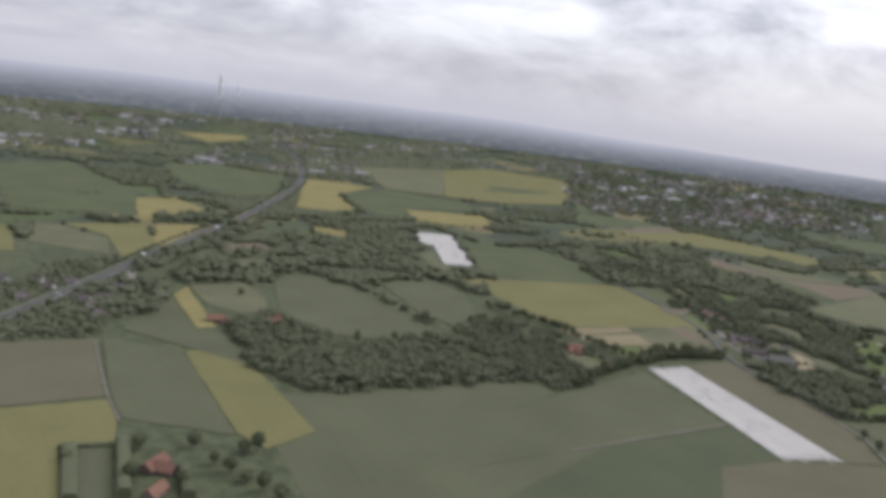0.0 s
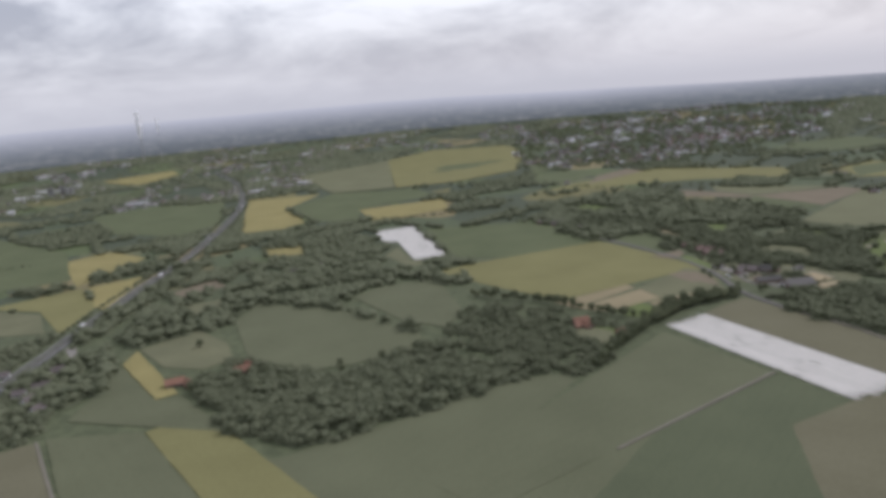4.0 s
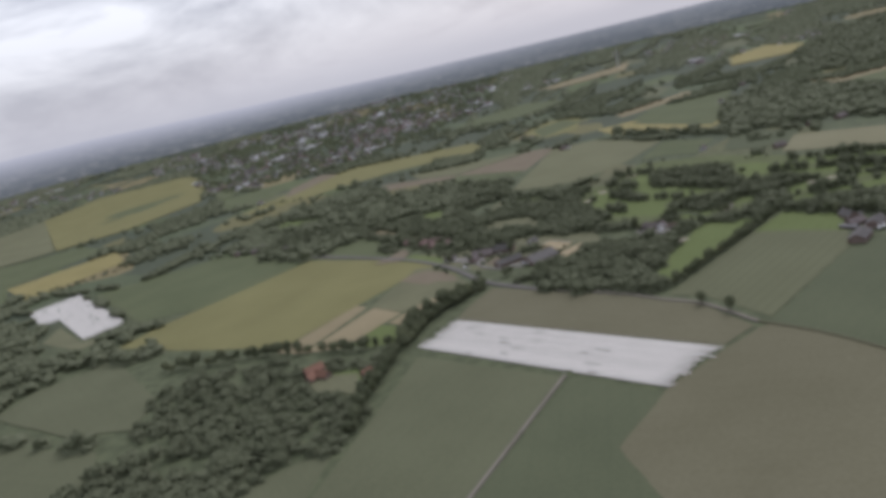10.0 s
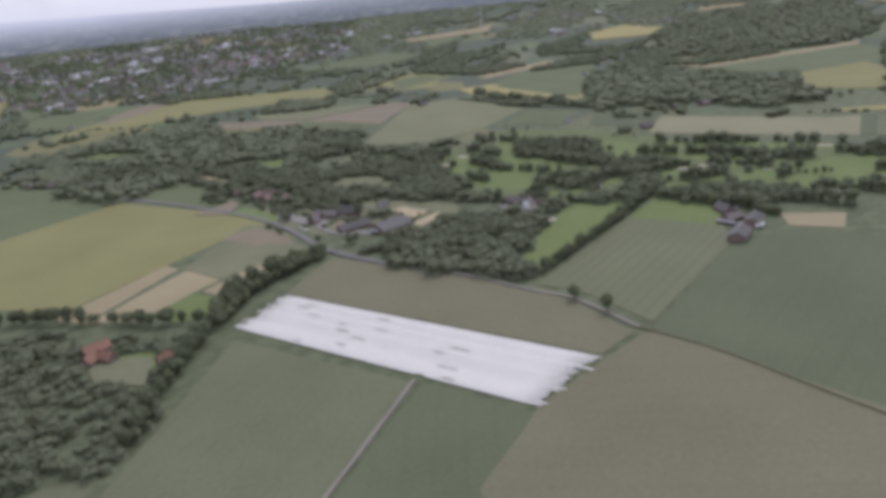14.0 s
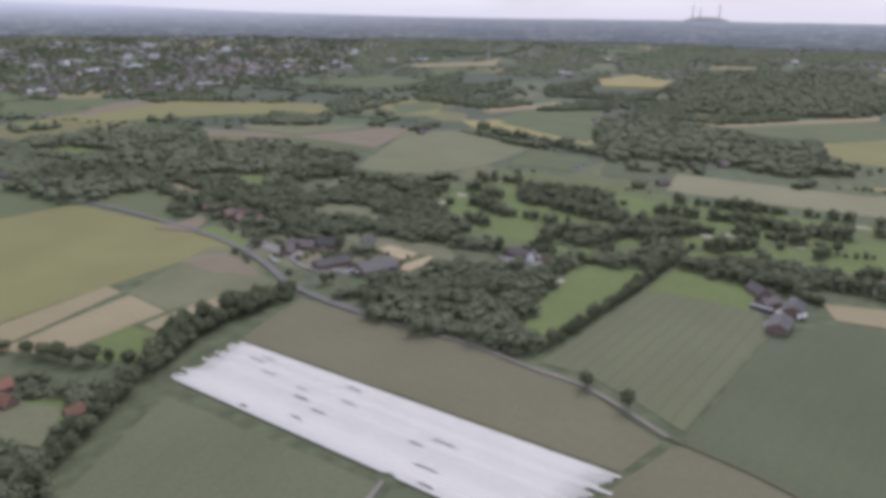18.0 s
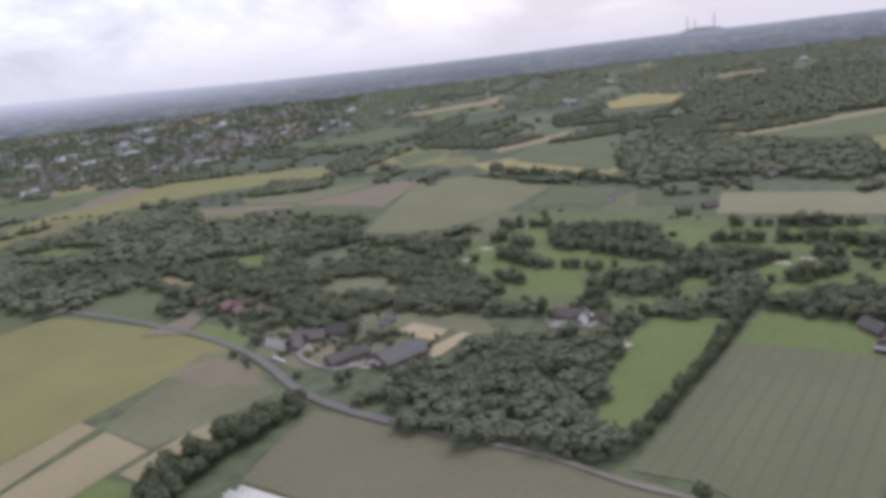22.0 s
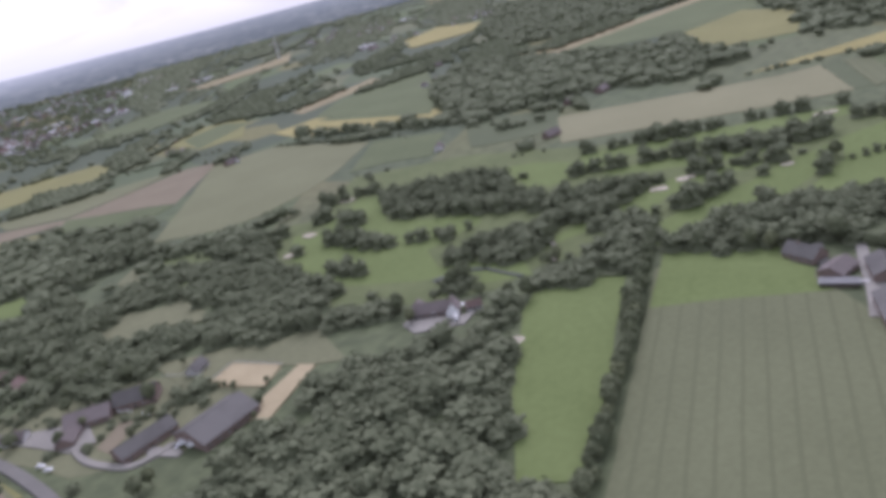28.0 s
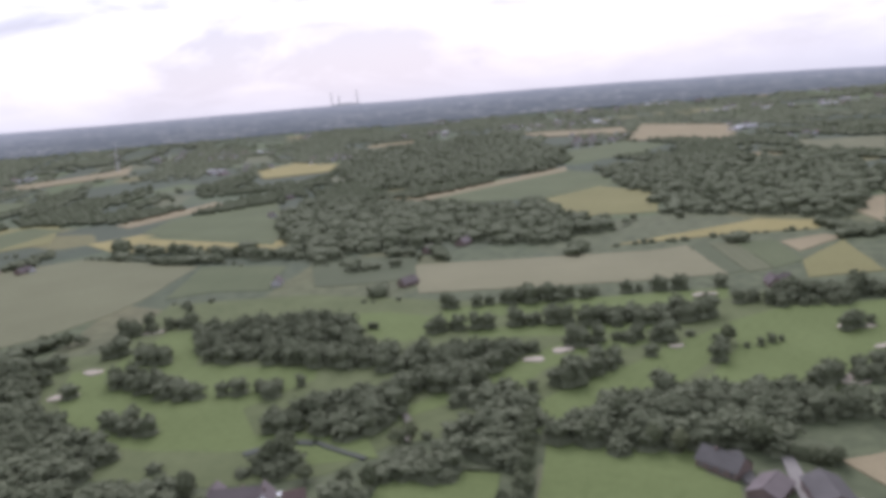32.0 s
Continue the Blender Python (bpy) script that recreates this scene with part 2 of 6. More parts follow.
def land(x, y):
    """The height of the ground: a level plain that climbs to far hills."""
    dx, dy = x - MID[0], y - MID[1]
    s = min(1.0, max(0.0, (math.hypot(dx, dy) - FLAT) / (EDGE - FLAT)))
    if s == 0:
        return 0.0
    return float(np.interp(math.degrees(math.atan2(dx, dy)), HILLS_AT, HILLS)) * s ** 1.5


def inside(x, y, poly):
    hit = False
    j = len(poly) - 1
    for i in range(len(poly)):
        (xi, yi), (xj, yj) = poly[i], poly[j]
        if (yi > y) != (yj > y) and x < (xj - xi) * (y - yi) / (yj - yi) + xi:
            hit = not hit
        j = i
    return hit


def part(name, bm, material, parent=None, label=""):
    me = bpy.data.meshes.new(name)
    bm.to_mesh(me)
    bm.free()
    for m in material if isinstance(material, (list, tuple)) else (material,):
        me.materials.append(m)
    ob = new(name, me)
    if parent:
        ob.parent = parent
    if label:
        ob["label"] = label
    return ob


def box(bm, x0, x1, y0, y1, z0, z1, bevel=0.0):
    v = [bm.verts.new(c) for c in ((x0, y0, z0), (x1, y0, z0), (x1, y1, z0), (x0, y1, z0), (x0, y0, z1), (x1, y0, z1), (x1, y1, z1), (x0, y1, z1))]
    for f in ((3, 2, 1, 0), (4, 5, 6, 7), (0, 1, 5, 4), (1, 2, 6, 5), (2, 3, 7, 6), (3, 0, 4, 7)):
        bm.faces.new([v[i] for i in f])
    if bevel:
        bmesh.ops.bevel(bm, geom=bm.edges[:], offset=bevel, segments=1, affect="EDGES")
    return bm


def boxed(x0, x1, y0, y1, z0, z1, bevel=0.0):
    return box(bmesh.new(), x0, x1, y0, y1, z0, z1, bevel)


def tube(bm, a, b, ra, rb, n=8, cap=True):
    a, b = Vector(a), Vector(b)
    q = (b - a).to_track_quat("Z", "Y").to_matrix()
    rings = []
    for c, r in ((a, ra), (b, rb)):
        rings.append([bm.verts.new(c + q @ Vector((r * math.cos(2 * math.pi * i / n), r * math.sin(2 * math.pi * i / n), 0))) for i in range(n)])
    for i in range(n):
        bm.faces.new((rings[0][i], rings[0][(i + 1) % n], rings[1][(i + 1) % n], rings[1][i]))
    if cap:
        bm.faces.new(rings[0][::-1])
        bm.faces.new(rings[1])
    return bm


def ground_sheet():
    """One sheet of ground from under the flight to the far hills."""
    rings = [0, 150, 300, 500, 800, 1200, 1700, 2300] + [2300 + 2300 * i / 28 for i in range(1, 29)]
    n = 180
    verts, faces = [(MID[0], MID[1], land(*MID))], []
    for r in rings[1:]:
        for i in range(n):
            a = 2 * math.pi * i / n
            x, y = MID[0] + r * math.sin(a), MID[1] + r * math.cos(a)
            wob = 7.0 * noise.noise((x / 420, y / 420, 3)) * max(0.0, min(1.0, (r - 2600) / 800)) * max(0.0, min(1.0, (3800 - r) / 300)) - 40 * max(0.0, min(1.0, (r - 3630) / 400))
            verts.append((x, y, land(x, y) + wob))
    for i in range(n):
        faces.append((0, 1 + (i + 1) % n, 1 + i))
    for k in range(len(rings) - 2):
        for i in range(n):
            a, b = 1 + k * n + i, 1 + k * n + (i + 1) % n
            faces.append((a, b, b + n, a + n))
    me = bpy.data.meshes.new("ground")
    me.from_pydata(verts, [], faces)
    me.materials.append(GROUND)
    for p in me.polygons:
        p.use_smooth = True
    return tagged(new("ground", me), "patchwork of grass, crops and dark woods across the plain", "ground", kind="structure")


def ground_material():
    """Distant patchwork: cells of crops, grass and wood; rough grass close by."""
    m = bpy.data.materials.new("countryside")
    m.use_nodes = True
    n, l = m.node_tree.nodes, m.node_tree.links
    p = n["Principled BSDF"]
    p.inputs["Roughness"].default_value, p.inputs["Specular IOR Level"].default_value = 0.95, 0.2
    geo = n.new("ShaderNodeNewGeometry")
    warp = n.new("ShaderNodeTexNoise")
    warp.inputs["Scale"].default_value, warp.inputs["Detail"].default_value = 0.004, 2.0
    l.new(geo.outputs["Position"], warp.inputs["Vector"])
    shift = n.new("ShaderNodeVectorMath")
    shift.operation = "MULTIPLY_ADD"
    shift.inputs[1].default_value = (90, 90, 0)
    l.new(warp.outputs["Color"], shift.inputs[0])
    l.new(geo.outputs["Position"], shift.inputs[2])
    cells = n.new("ShaderNodeTexVoronoi")
    cells.inputs["Scale"].default_value = 0.0062
    l.new(shift.outputs["Vector"], cells.inputs["Vector"])
    pick = n.new("ShaderNodeSeparateColor")
    l.new(cells.outputs["Color"], pick.inputs["Color"])
    ramp = n.new("ShaderNodeValToRGB")
    ramp.color_ramp.interpolation = "CONSTANT"
    stops = ((0.0, (0.066, 0.080, 0.048)), (0.34, (0.084, 0.104, 0.054)), (0.50, (0.064, 0.080, 0.048)), (0.68, (0.092, 0.116, 0.050)),
             (0.80, (0.140, 0.134, 0.058)), (0.88, (0.110, 0.118, 0.062)), (0.95, (0.19, 0.162, 0.08)))
    e = ramp.color_ramp.elements
    e[0].position, e[0].color = 0.0, (*stops[0][1], 1)
    e[1].position, e[1].color = stops[1][0], (*stops[1][1], 1)
    for pos, c in stops[2:]:
        e.new(pos).color = (*c, 1)
    l.new(pick.outputs["Red"], ramp.inputs["Fac"])
    grain = n.new("ShaderNodeTexNoise")
    grain.inputs["Scale"].default_value, grain.inputs["Detail"].default_value = 0.09, 6.0
    l.new(geo.outputs["Position"], grain.inputs["Vector"])
    rough = n.new("ShaderNodeValToRGB")
    rough.color_ramp.elements[0].position, rough.color_ramp.elements[0].color = 0.34, (0.078, 0.092, 0.048, 1)
    rough.color_ramp.elements[1].position, rough.color_ramp.elements[1].color = 0.70, (0.104, 0.118, 0.062, 1)
    l.new(grain.outputs["Fac"], rough.inputs["Fac"])
    far = n.new("ShaderNodeVectorMath")
    far.operation = "DISTANCE"
    far.inputs[1].default_value = (MID[0], MID[1], 0)
    l.new(geo.outputs["Position"], far.inputs[0])
    reach = n.new("ShaderNodeMapRange")
    reach.inputs["From Min"].default_value, reach.inputs["From Max"].default_value = 900, 1300
    l.new(far.outputs["Value"], reach.inputs["Value"])
    mix = n.new("ShaderNodeMix")
    mix.data_type = "RGBA"
    l.new(reach.outputs["Result"], mix.inputs["Factor"])
    l.new(rough.outputs["Color"], mix.inputs["A"])
    l.new(ramp.outputs["Color"], mix.inputs["B"])
    spot = n.new("ShaderNodeMix")
    spot.data_type, spot.blend_type = "RGBA", "MULTIPLY"
    spot.inputs["Factor"].default_value = 0.5
    tone_ = n.new("ShaderNodeValToRGB")
    tone_.color_ramp.elements[0].position, tone_.color_ramp.elements[0].color = 0.35, (0.62, 0.62, 0.62, 1)
    tone_.color_ramp.elements[1].position = 0.6
    l.new(grain.outputs["Fac"], tone_.inputs["Fac"])
    l.new(mix.outputs["Result"], spot.inputs["A"])
    l.new(tone_.outputs["Color"], spot.inputs["B"])
    l.new(spot.outputs["Result"], p.inputs["Base Color"])
    return m


GROUND = ground_material()
ground_sheet()

# ---- fields ----
SAY = {
    "wheat": "olive-yellow field of half-ripe wheat", "ripe": "yellow field of ripening barley", "green": "even dark green crop field",
    "dark": "deep green field of leafy beet", "dull": "grey-green field of young maize rows", "brown": "brownish field of thin young crop on soil",
    "pale": "pale green crop field with sprayer tramlines", "young": "soft green field of young cereal", "oat": "pale olive field of oats with tramlines", "straw": "tan field of cut stubble", "soil": "bare pinkish brown soil patch",
    "grass": "rough unmown olive grass plot", "meadow": "bright green mown grass", "yard": "pale gravel yard between the buildings", "rough": "duller long grass of the golf course", "sand": "pale sand riding arena beside the farm",
    "bunker": "pale sand bunker in the golf grass"}
TAKEN = []
level = 0


def outline(poly, step=14.0, wobble=0.7):
    pts = []
    for i, a in enumerate(poly):
        b = poly[(i + 1) % len(poly)]
        d = math.hypot(b[0] - a[0], b[1] - a[1])
        n = max(1, min(14, int(d / step)))
        nx, ny = (b[1] - a[1]) / max(d, 0.1), -(b[0] - a[0]) / max(d, 0.1)
        for k in range(n):
            f = k / n
            x, y = a[0] + (b[0] - a[0]) * f, a[1] + (b[1] - a[1]) * f
            w = wobble * noise.noise((x / 9, y / 9, 1.7)) * 2 if k else 0
            pts.append((x + nx * w, y + ny * w))
    return pts


def sheet(poly, top, material, name):
    """A slab of crop or turf on the ground, turned so that its own y axis runs along its longest side."""
    cx, cy = sum(p[0] for p in poly) / len(poly), sum(p[1] for p in poly) / len(poly)
    best, ang = 0, 0.0
    for i, a in enumerate(poly):
        b = poly[(i + 1) % len(poly)]
        d = math.hypot(b[0] - a[0], b[1] - a[1])
        if d > best:
            best, ang = d, math.atan2(b[1] - a[1], b[0] - a[0]) - math.pi / 2
    c, s = math.cos(-ang), math.sin(-ang)
    bm = bmesh.new()
    up, low = [], []
    lift = 1.6 if math.hypot(cx - MID[0], cy - MID[1]) > FLAT - 150 else 0.0
    for x, y in outline(poly):
        lx, ly = (x - cx) * c - (y - cy) * s, (x - cx) * s + (y - cy) * c
        z = land(x, y)
        up.append(bm.verts.new((lx, ly, z + top + lift)))
        low.append(bm.verts.new((lx, ly, z - 0.3)))
    face = bm.faces.new(up)
    n = len(up)
    for i in range(n):
        bm.faces.new((up[i], low[i], low[(i + 1) % n], up[(i + 1) % n]))
    bmesh.ops.triangulate(bm, faces=[face])
    bmesh.ops.recalc_face_normals(bm, faces=bm.faces[:])
    ob = part(name, bm, material)
    ob.matrix_world = Matrix.Translation((cx, cy, 0)) @ Matrix.Rotation(ang, 4, "Z")
    return ob


def field(crop, poly, label=""):
    global level
    level += 1
    TAKEN.append(poly)
    names = {"sand": "riding_arena", "bunker": "sand_bunker", "meadow": "meadow", "grass": "grass_plot", "rough": "golf_rough", "yard": "yard"}
    cats = {"yard": "yard", "sand": "riding arena", "bunker": "bunker"}
    ob = sheet(poly, 0.14 + 0.006 * level, CROP[crop], names.get(crop, "crop_field"))
    return tagged(ob, label or SAY[crop], cats.get(crop, "field"), "fields of the plain" if crop not in cats else "")


field("dull", [(-146, 613), (-99, 597), (-14, 639), (97, 703), (160, 708), (15, 521), (41, 422), (-36, 410)])
field("rough", [(615, 1209), (685, 1088), (793, 1143), (840, 1035), (842, 831), (909, 670), (708, 659), (665, 771), (624, 831), (593, 842), (569, 881), (557, 938), (559, 1118)])
field("grass", [(369, 1072), (393, 974), (395, 944), (429, 901), (497, 909), (466, 993), (412, 1055), (389, 1092)])
field("meadow", [(653, 1077), (663, 1058), (732, 1079), (738, 1061), (683, 1003), (697, 925), (682, 914), (637, 926), (614, 898), (621, 865), (609, 859), (587, 931), (579, 978), (620, 1047)], "bright mown fairway between rows of trees")
field("meadow", [(797, 971), (807, 944), (802, 909), (824, 903), (856, 832), (899, 731), (874, 728), (850, 780), (832, 824), (810, 863), (750, 897), (751, 920)], "bright mown fairway between rows of trees")
field("meadow", [(782, 870), (802, 813), (829, 754), (801, 749), (780, 806), (765, 862)], "bright mown fairway between rows of trees")
field("meadow", [(671, 814), (706, 822), (740, 815), (769, 802), (792, 747), (783, 745), (758, 779), (724, 799), (685, 801)], "bright mown fairway between rows of trees")
field("meadow", [(659, 797), (701, 780), (747, 755), (782, 742), (821, 718), (772, 716), (721, 730), (701, 752), (678, 761), (650, 767)], "bright mown fairway between rows of trees")
field("meadow", [(823, 721), (857, 696), (884, 639), (902, 600), (779, 613), (751, 644), (744, 673), (726, 682), (704, 727), (731, 719), (779, 710)], "bright mown fairway between rows of trees")
field("meadow", [(622, 896), (625, 843), (612, 830), (597, 856), (601, 877)])
field("meadow", [(653, 850), (735, 812), (725, 802), (673, 825), (648, 840)])
field("grass", [(513, 1129), (544, 1056), (529, 1021), (504, 1087)])
field("grass", [(512, 949), (538, 922), (511, 891), (499, 922)])
field("meadow", [(502, 1304), (528, 1281), (507, 1235), (491, 1264)])
field("green", [(36, 1529), (223, 1499), (298, 1377), (322, 1193), (157, 1198), (71, 1247)])
field("grass", [(-16, 1372), (9, 1247), (69, 1227), (4, 1209), (-37, 1311)])
field("wheat", [(99, 1185), (303, 1254), (317, 1229), (382, 1065), (379, 954), (332, 1005), (181, 939), (103, 1052), (46, 1153)])
field("straw", [(173, 931), (272, 979), (277, 961), (189, 903)])
field("straw", [(191, 901), (280, 952), (291, 906), (221, 876)])
field("meadow", [(228, 876), (265, 895), (275, 873), (255, 839), (237, 852)])
field("straw", [(272, 892), (328, 916), (338, 909), (312, 877), (278, 873)])
field("grass", [(280, 957), (364, 1031), (383, 1012), (371, 918), (340, 912), (292, 907)])
field("soil", [(334, 1008), (354, 1014), (369, 1007), (373, 986), (379, 986), (375, 967), (372, 943), (367, 936), (356, 958), (346, 961), (339, 982)])
field("green", [(307, 1291), (373, 1361), (408, 1209), (390, 1143), (361, 1128)])
field("dull", [(47, 492), (143, 555), (179, 577), (100, 440), (60, 425), (-5, 440), (-45, 520), (-2, 555)])
field("dull", [(255, 789), (303, 660), (143, 555), (47, 492), (-2, 555), (85, 615), (133, 666)])
field("dark", [(307, 654), (328, 586), (326, 504), (320, 413), (202, 381), (72, 442), (179, 577)])
field("brown", [(375, 875), (439, 689), (426, 610), (393, 605), (314, 835), (348, 860)])
field("brown", [(390, 601), (424, 605), (437, 602), (442, 480), (442, 389), (345, 364), (241, 464), (271, 562), (332, 591)])
field("dark", [(436, 606), (578, 650), (628, 639), (656, 581), (705, 456), (449, 390), (440, 477)])
field("pale", [(439, 706), (625, 765), (659, 720), (585, 653), (443, 610), (450, 678)])
field("meadow", [(572, 812), (603, 820), (612, 809), (614, 776), (581, 764), (547, 751), (506, 736), (468, 726), (461, 746), (514, 781)])
field("meadow", [(585, 751), (600, 716), (612, 680), (622, 690), (632, 692), (637, 704), (655, 712), (665, 742), (649, 770)])
field("soil", [(600, 1709), (651, 1630), (689, 1544), (777, 1542), (863, 1540), (883, 1498), (832, 1452), (734, 1372), (725, 1416), (704, 1477), (662, 1534), (607, 1588), (570, 1622)])
field("soil", [(433, 964), (438, 951), (414, 942), (414, 954)])
field("yard", [(-402, 944), (-395, 955), (-361, 886), (-367, 886)])
field("grass", [(477, 1005), (511, 956), (529, 913), (512, 879), (503, 894), (498, 913), (492, 948), (472, 943), (467, 963)])
field("straw", [(661, 661), (689, 623), (656, 607), (639, 640)])
field("green", [(1095, 1521), (1186, 1569), (1361, 1504), (1047, 1219), (1051, 1327)])
field("ripe", [(1016, 1533), (1085, 1510), (1051, 1327), (1048, 1218), (982, 1161), (958, 1203), (991, 1325), (969, 1417)])
field("green", [(1062, 1482), (1211, 1400), (1153, 1311), (1026, 1232), (1051, 1425)])
field("young", [(633, 1256), (871, 1486), (938, 1435), (919, 1239), (806, 1187), (758, 1174), (700, 1174), (668, 1186)])
field("green", [(807, 1164), (918, 1233), (931, 1135), (845, 1087), (833, 1137)])
field("dark", [(927, 1103), (970, 1110), (978, 1018), (904, 972), (877, 1010), (861, 1049)])
field("oat", [(945, 1001), (1013, 809), (1036, 783), (939, 736), (907, 806), (856, 948)])
field("dark", [(1036, 783), (1044, 768), (949, 726), (939, 736)])
field("pale", [(1044, 766), (1049, 746), (959, 708), (945, 723)])
field("green", [(1049, 746), (1062, 716), (988, 690), (959, 707)])
field("straw", [(1055, 711), (1086, 678), (1074, 665), (1017, 694)])
field("wheat", [(985, 690), (1062, 664), (957, 637), (947, 660), (933, 684)])
field("ripe", [(1034, 849), (1114, 779), (1163, 739), (1154, 687), (1112, 683), (1087, 756)])
field("green", [(1309, 1222), (1666, 1100), (1624, 1041), (1465, 952), (1333, 1024), (1310, 1149)])
field("wheat", [(1318, 1023), (1442, 979), (1369, 879), (1214, 846), (1185, 943)])
field("straw", [(1284, 1264), (1725, 1125), (1666, 1100), (1309, 1222)])
field("ripe", [(1875, 2012), (2063, 2023), (2012, 1835), (1844, 1750), (1740, 1851)])
field("straw", [(1267, 657), (1302, 626), (1137, 631), (1197, 652)])
field("straw", [(2666, 1591), (2695, 1273), (2516, 1195), (2526, 1464)])
field("green", [(2043, 1232), (2285, 1166), (2123, 1022), (1893, 1041), (1782, 1133)])
field("straw", [(2787, 1244), (2610, 955), (2166, 874), (2275, 1149)])
field("grass", [(2027, 764), (2040, 602), (1805, 609), (1839, 725)])
field("straw", [(1619, 2655), (1912, 2582), (2016, 2607), (1869, 2461), (1631, 2555)])
field("wheat", [(340, 1900), (420, 1990), (545, 2058), (690, 2142), (930, 1915), (875, 1745), (700, 1850), (540, 1872), (440, 1868)])
field("soil", [(456, 1959), (536, 2022), (645, 2118), (623, 2203), (515, 2106)])
field("green", [(1106, 2337), (1428, 2383), (1443, 2202), (1164, 2134)])
field("green", [(686, 1539), (703, 1474), (724, 1396), (729, 1369), (700, 1358), (691, 1370), (659, 1395), (649, 1490)])
field("young", [(672, 1722), (724, 1664), (796, 1619), (868, 1558), (779, 1545), (693, 1552), (653, 1636)])
field("green", [(339, 2062), (377, 2324), (499, 2290), (530, 2164), (411, 2017)])
field("wheat", [(1008, 1801), (1132, 1876), (1160, 1782), (1022, 1616), (954, 1652)])
field("straw", [(1152, 1644), (1387, 1661), (1339, 1596), (1132, 1592)])
field("green", [(1193, 2433), (1422, 2427), (1436, 2268), (1164, 2190)])
field("green", [(1040, 1812), (1136, 1825), (1118, 1719), (968, 1660)])
field("wheat", [(-776, 1154), (-672, 1133), (-576, 980), (-644, 959)])
field("wheat", [(-633, 1203), (-521, 1283), (-447, 1150), (-437, 1010), (-527, 1151)])
field("ripe", [(-669, 1552), (-601, 1623), (-495, 1513), (-532, 1335), (-542, 1310)])
field("ripe", [(-512, 1283), (-437, 1344), (-422, 1112), (-449, 1150)])
field("green", [(-1141, 1816), (-1049, 2021), (-707, 1666), (-576, 1363), (-776, 1288)])
field("green", [(-903, 2275), (-777, 2422), (-534, 2327), (-442, 1883), (-499, 1743), (-705, 1895)])
field("grass", [(-663, 1173), (-628, 1193), (-516, 1131), (-464, 1026), (-592, 1042)])
field("ripe", [(-357, 1696), (-464, 2322), (-252, 2303), (-312, 2042), (-228, 1778), (-279, 1693)])
field("green", [(-304, 2042), (-213, 2291), (21, 2217), (80, 2033), (-112, 1903), (-105, 1713), (-215, 1777)])
field("ripe", [(-115, 1893), (92, 1944), (92, 1775), (-70, 1686)])
field("wheat", [(-67, 3048), (115, 3221), (411, 3158), (448, 2937), (341, 2441), (138, 2285), (-31, 2281)])
field("young", [(-381, 2830), (-67, 3048), (-34, 2281), (-213, 2291)])
field("green", [(62, 2772), (250, 2855), (384, 2868), (384, 2741), (242, 2632), (56, 2548)])
field("green", [(400, 2541), (547, 2684), (554, 2490), (371, 2292)])
field("ripe", [(-257, 1506), (-179, 1523), (-172, 1393), (-226, 1400)])
field("dull", [(-214, 991), (-197, 1067), (-92, 1005), (14, 861), (9, 816), (-55, 788), (-121, 780), (-171, 851)])
field("grass", [(-304, 911), (-253, 967), (-204, 903), (-183, 842), (-208, 819), (-255, 839)])
field("ripe", [(-306, 862), (-305, 907), (-217, 757), (-234, 746)])
field("brown", [(-457, 584), (-308, 674), (-235, 545), (-358, 459)])
field("dull", [(-304, 679), (-221, 673), (-114, 505), (-205, 508), (-235, 551)])
field("wheat", [(-219, 671), (-190, 696), (-142, 649), (-60, 530), (-88, 489), (-116, 509)])
field("wheat", [(-357, 457), (-230, 540), (-207, 503), (-191, 463), (-320, 411)])
field("wheat", [(-318, 408), (-224, 450), (-175, 368), (-254, 343)])
field("dull", [(-210, 452), (-190, 461), (-158, 396), (-178, 390)])
field("ripe", [(-1167, 3043), (-937, 3200), (-887, 3111), (-981, 2907)])
field("sand", [(472, 943), (492, 948), (498, 914), (480, 906), (473, 933)])
field("sand", [(460, 896), (501, 903), (503, 893), (461, 879)])
field("sand", [(455, 893), (466, 901), (469, 885), (458, 878)])
field("yard", [(397, 1019), (408, 1014), (426, 985), (417, 959), (406, 966), (402, 993)])
field("yard", [(425, 925), (429, 902), (425, 900), (420, 918)])
field("yard", [(547, 871), (556, 872), (560, 846), (568, 838), (555, 836), (541, 858)])
field("yard", [(662, 682), (663, 678), (641, 671), (625, 662), (610, 660), (592, 657), (591, 663), (608, 667), (623, 671), (638, 676)])
field("meadow", [(191, 826), (212, 815), (210, 789), (193, 777), (185, 798)])
field("dull", [(-300, 713), (-303, 852), (-234, 744), (-211, 749), (-147, 655)])
field("dull", [(-73, 1053), (-36, 1095), (41, 1106), (65, 934), (42, 879), (-7, 922)])
field("ripe", [(-268, 1476), (-188, 1467), (-174, 1361), (-236, 1383)])
field("soil", [(-357, 1178), (-302, 1251), (-273, 1200), (-326, 1149)])
field("grass", [(-303, 1093), (-262, 1118), (-237, 1050), (-275, 1030)])
field("grass", [(174, 844), (209, 804), (193, 771), (172, 798)])
field("meadow", [(319, 1602), (373, 1627), (423, 1544), (405, 1499), (351, 1542)])
field("meadow", [(488, 1288), (524, 1292), (505, 1233), (479, 1241)])
field("grass", [(556, 1186), (590, 1212), (573, 1164), (552, 1166)])
field("straw", [(412, 1309), (429, 1274), (432, 1163), (422, 1153), (407, 1240)])
field("grass", [(488, 1109), (549, 1078), (530, 1020), (482, 1065)])
field("meadow", [(369, 1088), (390, 1093), (402, 1021), (389, 1012)])
field("soil", [(345, 1114), (395, 1135), (393, 1112), (369, 1085)])

